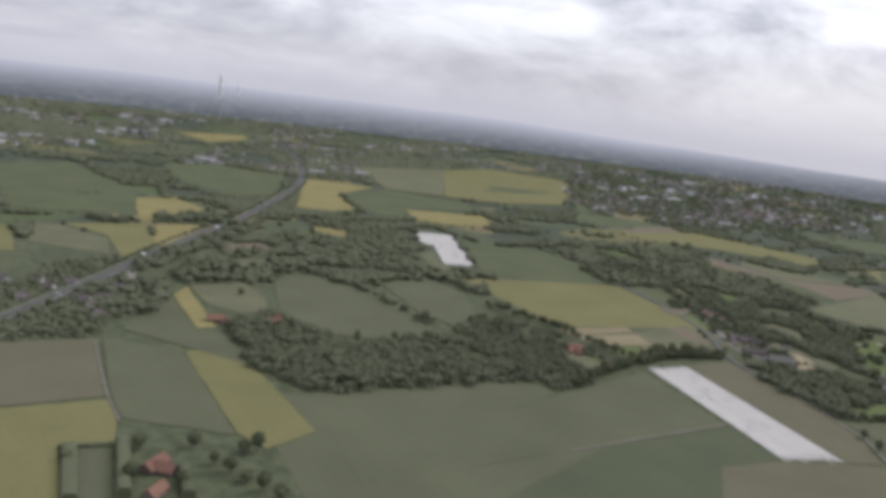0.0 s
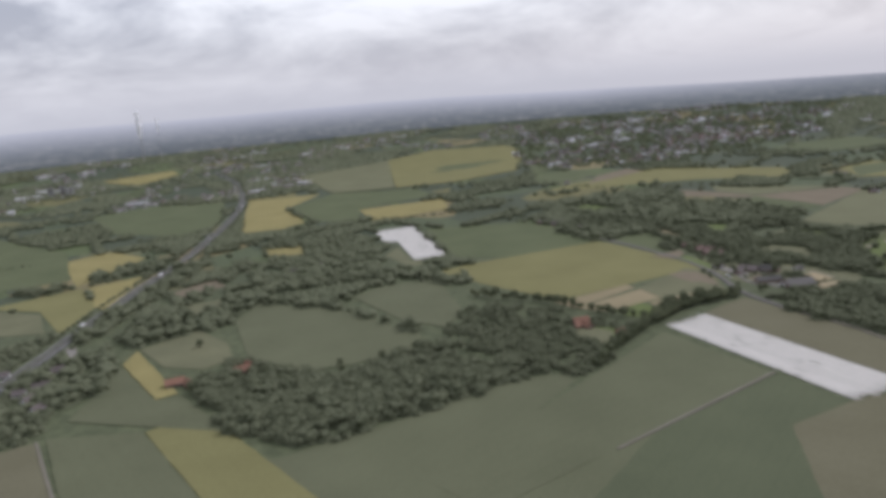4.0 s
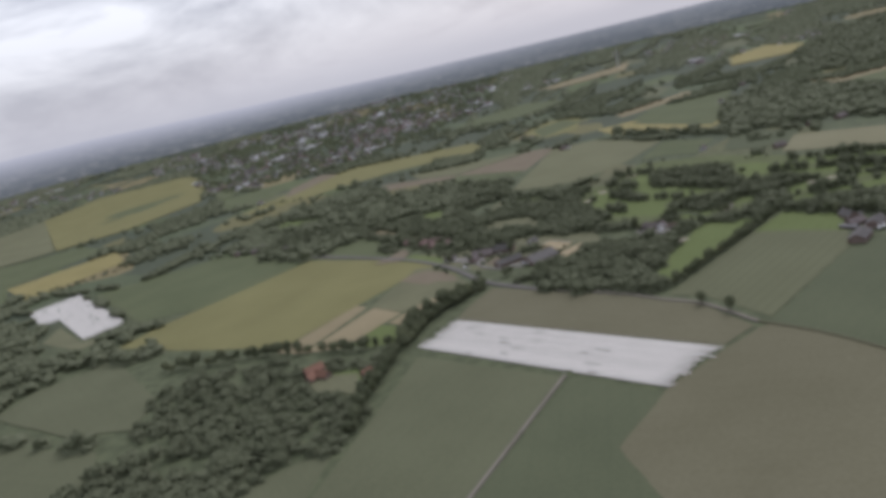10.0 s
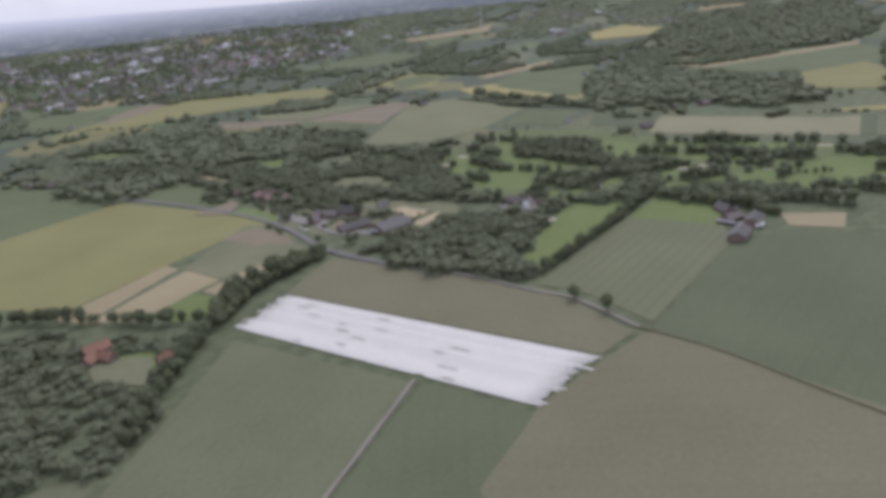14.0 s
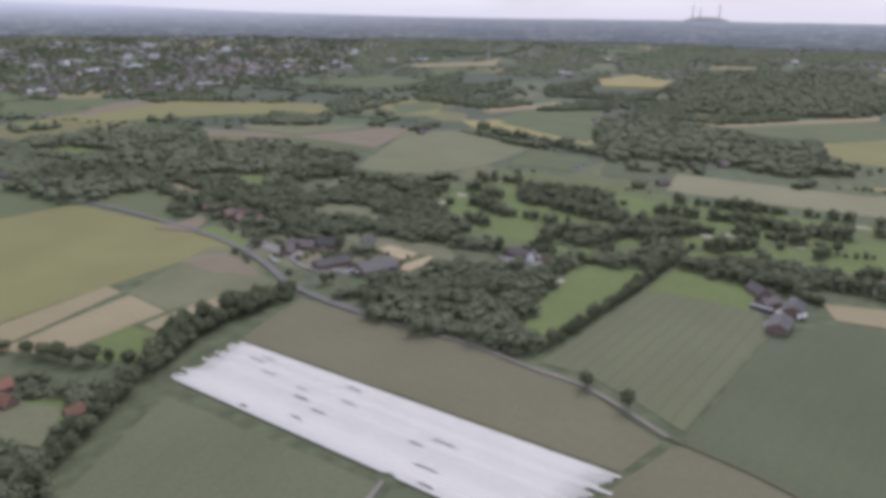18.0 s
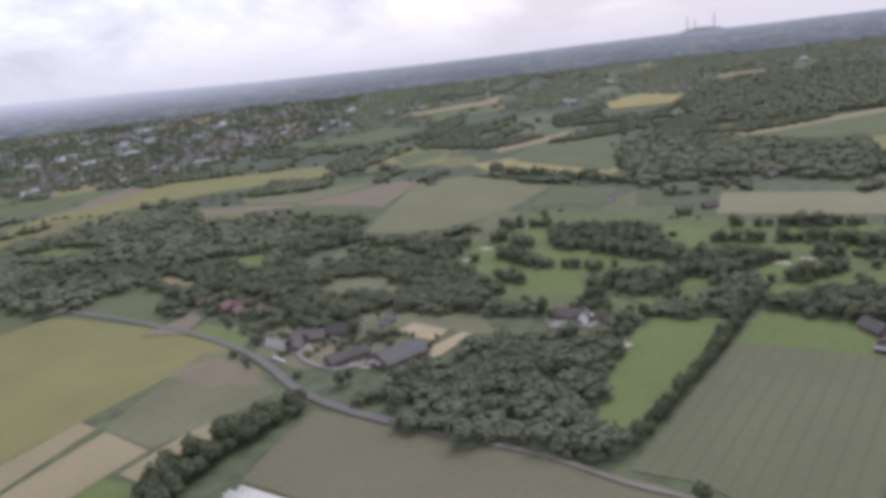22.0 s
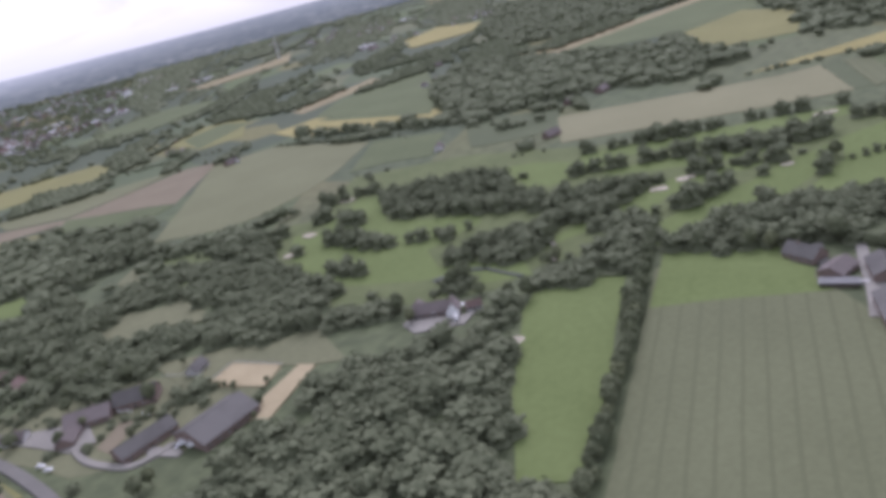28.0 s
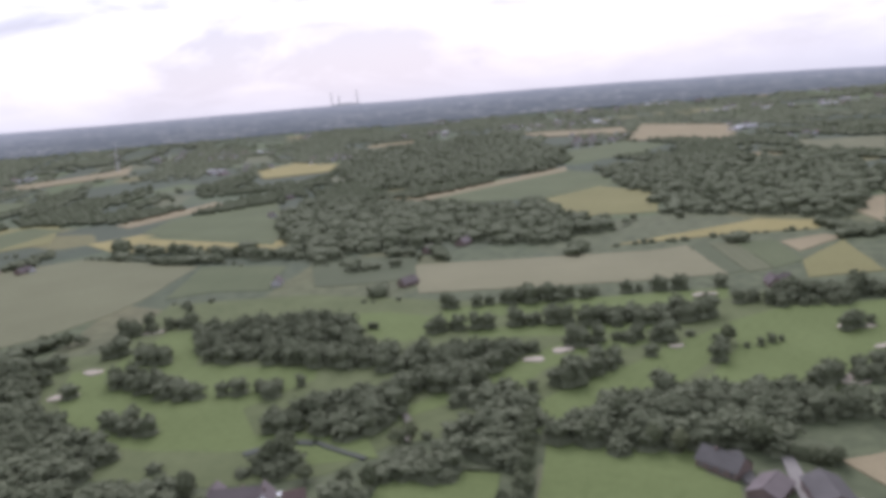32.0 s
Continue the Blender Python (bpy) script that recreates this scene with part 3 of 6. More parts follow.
def foil_field(a, b, c, d, rows, ragged, label, step=None):
    """Rows of white plastic foil from side a-d to side b-c, each strip a piece of its own, with torn slits and uneven ends.
    step: a fraction across, past which the strips stop short, and how far along they then reach."""
    root = tagged(new("foil_field"), label, "field")
    A, B, C, D = (Vector(p) for p in (a, b, c, d))
    TAKEN.append([a, b, c, d])
    r = random.Random(int(a[0]))
    for i in range(rows):
        f0, f1 = (i + 0.025) / rows, (i + 0.975) / rows
        s, e = r.uniform(-ragged, ragged) * 0.8, 1 + r.uniform(-ragged, ragged)
        if step and (i + 0.5) / rows > step[0]:
            e = step[1] + r.uniform(-ragged, ragged)
        slits = [(g, g + r.uniform(0.02, 0.06), r.uniform(-0.2, 0.3)) for g in (r.uniform(0.05, 0.85) for _ in range(r.choice((0, 0, 1, 1, 2))))]
        bm = bmesh.new()
        n = 90
        prev = None
        for k in range(n + 1):
            u = s + (e - s) * k / n
            lo, hi = A.lerp(B, u), D.lerp(C, u)
            slim = 0.62 + 0.38 * min(1.0, (u - s) / 0.05, (e - u) / 0.06)
            cut = slim
            for g0, g1, w in slits:
                if g0 < u < g1:
                    cut = min(cut, w)
            fm = (f0 + f1) / 2
            p, q = lo.lerp(hi, fm - (fm - f0) * slim), lo.lerp(hi, fm + (f1 - fm) * cut)
            m = (p + q) / 2
            row = [bm.verts.new((*p, 0.84)), bm.verts.new((*m, 1.0 + r.uniform(-0.05, 0.05))), bm.verts.new((*q, 0.84))]
            if prev:
                bm.faces.new((prev[0], row[0], row[1], prev[1]))
                bm.faces.new((prev[1], row[1], row[2], prev[2]))
                bm.faces.new((prev[0], prev[2], row[2], row[0]))
            prev = row
        bmesh.ops.recalc_face_normals(bm, faces=bm.faces[:])
        part("foil_strip", bm, FOIL, root)


foil_field((312, 832), (390, 604), (332, 592), (263, 806), 22, 0.022, "wide field under rows of white plastic foil with torn ends")
foil_field((11, 1577), (64, 1265), (-12, 1246), (-63, 1556), 16, 0.008, "far L-shaped field covered with white plastic foil", (0.67, 0.44))


def ribbon(name, line, width, top, material, label, category):
    """A road or track along a line, with sloping shoulders."""
    pts = [Vector(p) for p in line]
    fine = []
    for i in range(len(pts) - 1):
        p0, p1, p2, p3 = pts[max(0, i - 1)], pts[i], pts[i + 1], pts[min(len(pts) - 1, i + 2)]
        for k in range(6):
            t = k / 6
            fine.append(0.5 * ((2 * p1) + (p2 - p0) * t + (2 * p0 - 5 * p1 + 4 * p2 - p3) * t * t + (3 * p1 - p0 - 3 * p2 + p3) * t ** 3))
    fine.append(pts[-1])
    bm = bmesh.new()
    prev = None
    for i, p in enumerate(fine):
        d = (fine[min(i + 1, len(fine) - 1)] - fine[max(i - 1, 0)]).normalized()
        nrm = Vector((-d.y, d.x))
        z = land(p.x, p.y)
        row = [bm.verts.new((*(p + nrm * o * width / 2), z + h)) for o, h in ((-1.25, -0.2), (-1, top), (1, top), (1.25, -0.2))]
        if prev:
            for k in range(3):
                bm.faces.new((prev[k], prev[k + 1], row[k + 1], row[k]))
        prev = row
    bmesh.ops.recalc_face_normals(bm, faces=bm.faces[:])
    ob = part(name, bm, material)
    TAKEN.append([tuple(p + Vector((width, 0))) for p in fine[::3]] + [tuple(p - Vector((width, 0))) for p in fine[::-3]])
    return tagged(ob, label, category, kind="structure"), fine


# ---- trees ----
def ico(sub):
    bm = bmesh.new()
    bmesh.ops.create_icosphere(bm, subdivisions=sub, radius=1.0)
    v = np.array([x.co[:] for x in bm.verts])
    f = np.array([[y.index for y in x.verts] for x in bm.faces])
    bm.free()
    return v, f


ICO1, ICO2 = ico(1), ico(2)


def crown_arrays(rng, height, spread, clumps, base, tufts, core=None, under=0.0, fine=1.0):
    """A rounded crown: a dense core, shallow leaf clumps over it and ragged tufts; vertices and triangles."""
    vs, fs, n = [], [], 0
    bv, bf = base
    mid = height * 0.60
    span = np.array((spread * 0.84 * rng.uniform(0.85, 1.15), spread * 0.84 * rng.uniform(0.85, 1.15), height * 0.36))
    cv, cf = core or base
    lump = 1 + 0.10 * np.sin(cv[:, :1] * 5 + rng.uniform(0, 6)) * np.sin(cv[:, 1:2] * 4 + rng.uniform(0, 6)) + rng.normal(size=(len(cv), 1)) * 0.11
    vs.append(cv * lump * span * (0.86 if clumps > 8 else 1.0) + np.array((0, 0, mid)))
    fs.append(cf)
    n = len(cv)
    if under:
        ring = [(math.cos(k * 1.0472 + 0.3) * spread * under, math.sin(k * 1.0472 + 0.3) * spread * under, height * 0.22) for k in range(6)]
        vs.append(np.array(ring + [(0, 0, height * 0.66)]))
        fs.append(np.array([(k, (k + 1) % 6, 6) for k in range(6)]) + n)
        n += 7
    for i in range(clumps):
        d = rng.normal(size=3)
        d[2] = abs(d[2]) * 0.9 - 0.25
        d /= np.linalg.norm(d) + 1e-6
        c = d * span * rng.uniform(0.74, 1.04) + np.array((0, 0, mid))
        size = spread * rng.uniform(0.20, 0.38) * fine
        v = bv * (1 + rng.normal(size=(len(bv), 1)) * 0.28) * size * np.array((1, 1, rng.uniform(0.75, 0.95))) + c
        vs.append(v)
        fs.append(bf + n)
        n += len(v)
    for i in range(tufts):
        d = rng.normal(size=3)
        d /= np.linalg.norm(d) + 1e-6
        c = d * span * rng.uniform(0.98, 1.16) + np.array((0, 0, mid))
        a, b = rng.normal(size=3) * spread * 0.075, rng.normal(size=3) * spread * 0.075
        vs.append(np.array((c - a, c + b, c + a, c - b)))
        fs.append(np.array(((0, 1, 2), (0, 2, 3))) + n)
        n += 4
    return np.concatenate(vs), np.concatenate(fs)


def mesh_of(name, v, f, materials, index=None):
    me = bpy.data.meshes.new(name)
    me.vertices.add(len(v))
    me.vertices.foreach_set("co", np.asarray(v, dtype=np.float32).ravel())
    me.loops.add(len(f) * 3)
    me.loops.foreach_set("vertex_index", np.asarray(f, dtype=np.int32).ravel())
    me.polygons.add(len(f))
    me.polygons.foreach_set("loop_start", np.arange(0, len(f) * 3, 3, dtype=np.int32))
    for m in materials:
        me.materials.append(m)
    if index is not None:
        me.polygons.foreach_set("material_index", np.asarray(index, dtype=np.int32))
    me.polygons.foreach_set("use_smooth", np.zeros(len(f), dtype=bool))
    me.update(calc_edges=True)
    return me


def trunk_mesh(height, r):
    bm = bmesh.new()
    tube(bm, (0, 0, -0.3), (0, 0, height * 0.35), r, r * 0.7, 7)
    tube(bm, (0, 0, height * 0.35), (0.2, 0.1, height * 0.7), r * 0.7, r * 0.3, 6)
    for k in range(4):
        a = k * 1.7
        tube(bm, (0, 0, height * (0.3 + 0.05 * k)), (math.cos(a) * height * 0.2, math.sin(a) * height * 0.2, height * (0.5 + 0.05 * k)), r * 0.4, r * 0.15, 5)
    return bm


SPECIES = (("broad round crown", 12.0, 5.2, LEAF), ("tall oval crown", 15.0, 4.6, LEAF), ("low spreading crown", 9.5, 4.6, LEAF_B),
           ("dense dark crown", 13.0, 5.6, LEAF), ("loose light green crown", 11.0, 4.2, LEAF_B))
TREES = []
for k, (say, high, spread, leaf) in enumerate(SPECIES):
    rng = np.random.default_rng(40 + k)
    root = tagged(new("tree"), "deciduous tree with " + say, "tree")
    part("trunk", trunk_mesh(high, 0.32), BARK, root, "grey-brown bark")
    crown = new("crown", mesh_of("crown", *crown_arrays(rng, high, spread, 42, ICO1, 110, ICO2, 0.0, 0.72), (leaf,)))
    crown.parent = root
    root.location = (-60 - 14 * k, 420 + 9 * k, 0)
    TREES.append(root)
LOW = [crown_arrays(np.random.default_rng(70 + k), 12.0, 6.0, 2, ICO1, 8, ICO1, 1.0, 0.95) for k in range(6)]
RICH = [crown_arrays(np.random.default_rng(80 + k), 12.0, 6.0, 18, ICO1, 16, ICO1, 0.95, 0.62) for k in range(6)]
TALL = [crown_arrays(np.random.default_rng(90 + k), 13.5, 4.3, 18, ICO1, 24, ICO1, 0.9, 0.68) for k in range(6)]
rnd = random.Random(11)
planted = 0


def tree(x, y, size=1.0, kind=None, group=""):
    global planted
    planted += 1
    src = TREES[rnd.randrange(len(TREES)) if kind is None else kind]
    ob = copy_thing(src, Matrix.Translation((x, y, land(x, y))) @ Matrix.Rotation(rnd.uniform(0, 6.28), 4, "Z") @ Matrix.Diagonal((size * rnd.uniform(0.9, 1.1), size * rnd.uniform(0.9, 1.1), size, 1)))
    if group:
        ob["group"] = group
    return ob


def tree_line(line, gap=9.0, size=0.8, jitter=2.5, group="trees of the hedgerows"):
    for a, b in zip(line, line[1:]):
        d = math.hypot(b[0] - a[0], b[1] - a[1])
        n = max(1, int(d / gap))
        for k in range(n):
            f = (k + rnd.uniform(0.1, 0.9)) / n
            tree(a[0] + (b[0] - a[0]) * f + rnd.uniform(-jitter, jitter), a[1] + (b[1] - a[1]) * f + rnd.uniform(-jitter, jitter), size * rnd.uniform(0.7, 1.25), group=group)


def tree_belt(line, gap=10.0, size=1.0):
    """A row of far trees along a field edge, in one mesh."""
    spots = []
    for a, b in zip(line, line[1:]):
        d = math.hypot(b[0] - a[0], b[1] - a[1])
        n = max(1, int(d / gap))
        for k in range(n):
            f = (k + rnd.uniform(0.1, 0.9)) / n
            spots.append((a[0] + (b[0] - a[0]) * f + rnd.uniform(-4, 4), a[1] + (b[1] - a[1]) * f + rnd.uniform(-4, 4), size * rnd.uniform(0.6, 1.1)))
    return thicket(spots, "tree_belt", "row of dark green trees along a field edge", "tree row")


def thicket(spots, name, label, category="woodland", leaf=None, kinds=None):
    """Many trees in one mesh: spots are x, y, size."""
    rng = np.random.default_rng(len(spots) + 5)
    vs, fs, n = [], [], 0
    for x, y, size in spots:
        v, f = (kinds or LOW)[rng.integers(6)]
        a = rng.uniform(0, 6.28)
        c, s = math.cos(a), math.sin(a)
        w = np.empty_like(v)
        w[:, 0], w[:, 1] = (v[:, 0] * c - v[:, 1] * s) * size * 1.45 + x, (v[:, 0] * s + v[:, 1] * c) * size * 1.45 + y
        w[:, 2] = v[:, 2] * size * rng.uniform(0.75, 1.2) + land(x, y) - 2.0 * size
        vs.append(w)
        fs.append(f + n)
        n += len(v)
    if not vs:
        return None
    ob = new(name, mesh_of(name, np.concatenate(vs), np.concatenate(fs), (leaf or WOOD_LEAF,)))
    return tagged(ob, label, category, kind="stuff")


def wood(poly, gap, size=1.0, thin=0.0, rich=False, ragged=11, label="dense dark green deciduous woodland", clear=True):
    gap, size = gap * (1.22 if rich else 1.16), size * (1.2 if rich else 1.12)
    xs, ys = [p[0] for p in poly], [p[1] for p in poly]
    spots = []
    y = min(ys)
    while y < max(ys):
        x = min(xs)
        while x < max(xs):
            px, py = x + rnd.uniform(-0.4, 0.4) * gap, y + rnd.uniform(-0.4, 0.4) * gap
            wx, wy = px + ragged * noise.noise((px / 24, py / 24, 1)), py + ragged * noise.noise((px / 24, py / 24, 9))
            if inside(wx, wy, poly) and rnd.random() > thin and noise.noise((px / 24, py / 24, 5)) < (0.34 if rich else 0.6) and not (clear and any(inside(px, py, c) for c in CLEAR)):
                spots.append((px, py, size * rnd.choice((0.6, 0.8, 0.95, 1.0, 1.1, 1.28)) * rnd.uniform(0.9, 1.1)))
            x += gap
        y += gap
    TAKEN.append(poly)
    return thicket(spots, "woodland", label, kinds=RICH if rich else LOW)



def grove(poly, gap, size, label):
    """Tall single-standing crowns close together, kept inside a clean outline."""
    xs, ys = [p[0] for p in poly], [p[1] for p in poly]
    spots = []
    y = min(ys)
    while y < max(ys):
        x = min(xs)
        while x < max(xs):
            px, py = x + rnd.uniform(-0.42, 0.42) * gap, y + rnd.uniform(-0.42, 0.42) * gap
            if inside(px, py, poly) and rnd.random() > 0.05:
                spots.append((px, py, size * rnd.choice((0.6, 0.8, 0.95, 1.0, 1.1, 1.2))))
            x += gap
        y += gap
    TAKEN.append(poly)
    return thicket(spots, "grove", label, kinds=TALL)


CLEAR = []


# ---- buildings ----
def house_body(root, L, W, eave, ridge, wall, roof, windows=0, white_gable=False, chimney=True):
    """Walls with gables, two roof slabs with overhang, chimney, door and windows; long side along x."""
    bm = bmesh.new()
    x, y = L / 2, W / 2
    low = [bm.verts.new(c) for c in ((-x, -y, -0.4), (x, -y, -0.4), (x, y, -0.4), (-x, y, -0.4))]
    top = [bm.verts.new(c) for c in ((-x, -y, eave), (x, -y, eave), (x, y, eave), (-x, y, eave))]
    peak = [bm.verts.new((-x, 0, ridge - 0.15)), bm.verts.new((x, 0, ridge - 0.15))]
    for a, b in ((0, 1), (2, 3)):
        bm.faces.new((low[a], low[b], top[b], top[a]))
    bm.faces.new((low[1], low[2], top[2], peak[1], top[1]))
    bm.faces.new((low[3], low[0], top[0], peak[0], top[3]))
    part("wall", bm, wall, root)
    slope = (ridge - eave) / y
    for sgn in (-1, 1):
        bm = bmesh.new()
        o, t = 0.5, 0.22
        pts = [(-x - o, 0, ridge), (x + o, 0, ridge), (x + o, sgn * (y + o), eave - slope * o), (-x - o, sgn * (y + o), eave - slope * o)]
        up = [bm.verts.new((a, b, c + t)) for a, b, c in pts]
        dn = [bm.verts.new(p) for p in pts]
        bm.faces.new(up)
        bm.faces.new(dn[::-1])
        for i in range(4):
            bm.faces.new((up[i], dn[i], dn[(i + 1) % 4], up[(i + 1) % 4]))
        bmesh.ops.recalc_face_normals(bm, faces=bm.faces[:])
        part("roof", bm, roof, root)
    part("ridge", boxed(-x - 0.5, x + 0.5, -0.18, 0.18, ridge + 0.12, ridge + 0.3, 0.05), roof, root)
    if chimney:
        part("chimney", boxed(x * 0.3 - 0.4, x * 0.3 + 0.4, 0.3, 1.0, ridge - 1.2, ridge + 1.0, 0.04), BRICK, root)
    if white_gable:
        bm = bmesh.new()
        v = [bm.verts.new(c) for c in ((x + 0.04, -y, 0), (x + 0.04, y, 0), (x + 0.04, y, eave), (x + 0.04, 0, ridge - 0.2), (x + 0.04, -y, eave))]
        face = bm.faces.new(v)
        r = bmesh.ops.extrude_face_region(bm, geom=[face])
        bmesh.ops.translate(bm, verts=[g for g in r["geom"] if isinstance(g, bmesh.types.BMVert)], vec=(0.06, 0, 0))
        part("gable", bm, WHITE, root, "white-painted gable")
    for sgn in (-1, 1):
        for k in range(windows):
            wx = -x + L * (k + 0.5) / windows
            yy = sgn * y
            w = part("window", boxed(wx - 0.6, wx + 0.6, min(yy, yy + sgn * 0.08), max(yy, yy + sgn * 0.08), eave * 0.35, eave * 0.35 + 1.25), PAINT_W, root, "white window frame")
            part("pane", boxed(wx - 0.5, wx + 0.5, min(yy + sgn * 0.082, yy + sgn * 0.1), max(yy + sgn * 0.082, yy + sgn * 0.1), eave * 0.35 + 0.1, eave * 0.35 + 1.15), GLASS, w, "dark glass")
    if windows:
        part("door", boxed(-0.6, 0.6, -y - 0.07, -y, 0, 2.05), DARK, root)


def house(name, x, y, turn, L, W, eave, ridge, wall, roof, label, windows=4, white_gable=False, chimney=True, category="house", group=""):
    root = tagged(new(name), label, category, group)
    house_body(root, L, W, eave, ridge, wall, roof, windows, white_gable, chimney)
    root.matrix_world = Matrix.Translation((x, y, land(x, y))) @ Matrix.Rotation(radians(turn), 4, "Z")
    CLEAR.append([(x + L * a * 0.6, y + L * b * 0.6) for a, b in ((-1, -1), (1, -1), (1, 1), (-1, 1))])
    return root



def scatter(poly, n, size, near, thin, label):
    """Loose trees and bushes in drifts over a piece of land, clear of fairways, fields, roads and houses."""
    xs, ys = [p[0] for p in poly], [p[1] for p in poly]
    spots = []
    for _ in range(n):
        x, y = rnd.uniform(min(xs), max(xs)), rnd.uniform(min(ys), max(ys))
        if noise.noise((x / near, y / near, 6)) + 0.5 * noise.noise((x * 3 / near, y * 3 / near, 2)) < thin or not inside(x, y, poly):
            continue
        if any(inside(x, y, c) for c in CLEAR):
            continue
        spots.append((x, y, size * rnd.uniform(0.35, 1.3)))
    return thicket(spots, "tree_drift", label, "trees", kinds=RICH)

# ---- roads ----
MOTORWAY = ribbon("motorway", [(-414, 558), (-419, 676), (-417, 808), (-416, 970), (-417, 1192), (-409, 1478), (-428, 1883), (-468, 2248), (-590, 2770), (-745, 3102)], 15, 1.2, DARK_ASPHALT, "grey dual motorway curving away between woods", "road")[1]
COUNTRY_ROAD = ribbon("country_road", [(298, 1302), (335, 1215), (364, 1121), (378, 1067), (386, 1004), (385, 956), (381, 918), (382, 888), (388, 855), (396, 825)], 5.6, 1.2, ASPHALT, "narrow grey country road between fields", "road")[1]
ribbon("track", [(396, 827), (402, 803), (422, 746), (430, 701), (438, 667), (432, 611)], 3.0, 1.2, GRAVEL, "narrow gravel track along the edge of the wood", "track")
ribbon("track", [(432, 611), (438, 564), (435, 500), (433, 436)], 1.0, 1.2, CROP["brown"], "narrow grass-edged track between two fields", "track")
ribbon("track", [(305, 659), (144, 554)], 2.2, 1.2, GRAVEL, "pale gravel field track", "track")
ribbon("farm_lane", [(410, 968), (407, 957), (406, 942), (411, 920), (420, 914), (431, 912)], 3.4, 1.2, CROP["yard"], "pale curved gravel farm lane", "lane")
ribbon("track", [(-309, 673), (-244, 561), (-204, 502)], 2.2, 1.2, GRAVEL, "pale gravel field track", "track")
ribbon("golf_path", [(653, 841), (640, 831), (627, 826)], 3, 1.2, GRAVEL, "pale curved golf path", "path")
ribbon("farm_lane", [(657, 697), (633, 688)], 4, 1.2, ASPHALT, "short grey farmyard lane", "lane")

# ---- farms, houses and the golf club ----
OLD_SHEET = surf("weathered_sheet", (0.17, 0.168, 0.165), (0.225, 0.222, 0.216), 0.2, 1.5, 0.7, 0.01)
house("barn", 448, 901, 0, 31, 25, 4.0, 8.8, BRICK, GREY_TILE, "long barn with a weathered grey sheet roof beside the arena", 6, chimney=False, category="barn")
house("barn", 426, 928, -4, 28, 13, 3.6, 7.0, BRICK, GREY_TILE, "low barn with a dark grey roof by the farm lane", 4, chimney=False, category="barn")
house("farmhouse", 428, 985, -42, 23, 13, 3.4, 7.6, BRICK, BROWN_TILE, "brick farmhouse with a brown tiled roof", 5)
house("stable", 413, 978, 45, 15, 9, 3.0, 5.8, BRICK, BROWN_TILE, "small brick stable with a brown tiled roof", 3, chimney=False, category="stable")
house("farmhouse", 449, 973, -45, 22, 13, 4.0, 8.6, BRICK, GREY_TILE, "red brick farmhouse with a slate-grey roof among trees", 5)
house("cottage", 401, 1014, -50, 13, 8, 2.8, 5.6, PAINT_W, BROWN_TILE, "low white cottage beside the country road", 3)
house("cottage", 481, 965, 20, 11, 8, 2.8, 5.8, PAINT_W, GREY_TILE, "small white cottage with a slate-grey roof", 2)
for x, y, turn, size in ((412, 1149, -40, 16), (417, 1121, 30, 14), (431, 1111, -50, 18), (418, 1097, 35, 12), (431, 1082, 40, 12)):
    house("house", x, y, turn, size, size * 0.62, 3.2, 6.8, BRICK, RED_TILE, "red-roofed brick house among trees near the road", 3, group="houses of the red-roofed hamlet")
house("clubhouse", 562, 861, -62, 19, 9, 3.2, 7.0, BRICK, BROWN_TILE, "large clubhouse with a brown tiled roof at the golf grass", 6, category="clubhouse")
house("clubhouse_wing", 565, 850, 215, 11, 7, 3.4, 8.0, BRICK, BROWN_TILE, "clubhouse wing with a bright white gable", 4, True, category="clubhouse")
house("outbuilding", 563, 873, 30, 9, 6, 2.8, 5.2, PAINT_W, BROWN_TILE, "white-walled outbuilding beside the clubhouse", 3, chimney=False, category="outbuilding")
house("outbuilding", 556, 868, -60, 8, 5, 2.8, 5.0, PAINT_W, GREY_TILE, "small white outbuilding with a grey roof", 2, chimney=False, category="outbuilding")
house("outbuilding", 571, 841, -50, 8, 5, 2.8, 5.0, PAINT_W, RED_TILE, "small white outbuilding with a red roof", 2, chimney=False, category="outbuilding")
house("farmhouse", 643, 699, 65, 17, 10, 3.2, 7.2, BRICK, GREY_TILE, "red brick farmhouse with a grey-brown roof below the wood", 4)
house("stable", 629, 682, -15, 14, 11, 3.0, 5.6, BRICK, BROWN_TILE, "brown-roofed brick stable in the farmyard", 3, chimney=False, category="stable")
house("shed", 617, 679, -82, 15, 5, 2.4, 3.2, DARK, OLD_SHEET, "long narrow open shed with a pale grey roof", 0, chimney=False, category="shed")
house("barn", 630, 664, 22, 18, 12, 4.2, 7.0, BRICK, GREY_TILE, "grey-roofed barn with an orange brick gable", 3, chimney=False, category="barn")
house("barn", 596, 654, 22, 22, 13, 4.4, 7.4, BRICK, GREY_TILE, "grey-roofed brick barn at the farm track", 3, chimney=False, category="barn")
pad = tagged(part("concrete_pad", boxed(-1.6, 1.6, -8, 8, -0.2, 0.9, 0.05), CONCRETE), "long pale concrete pad beside the narrow shed", "concrete pad")
pad.matrix_world = Matrix.Translation((619, 676, 0)) @ Matrix.Rotation(radians(16), 4, "Z")
for x, y, turn, size in ((-226, 780, 20, 18), (-210, 772, -60, 14), (-165, 797, 25, 17), (-160, 809, -50, 12), (-152, 441, 75, 20), (-143, 436, -10, 15), (-137, 407, 80, 16)):
    house("farmhouse", x, y, turn, size, size * 0.6, 3.6, 7.8, BRICK, ORANGE_TILE, "farmhouse with an orange-red tiled roof among trees", 4, group="scattered farmhouses")
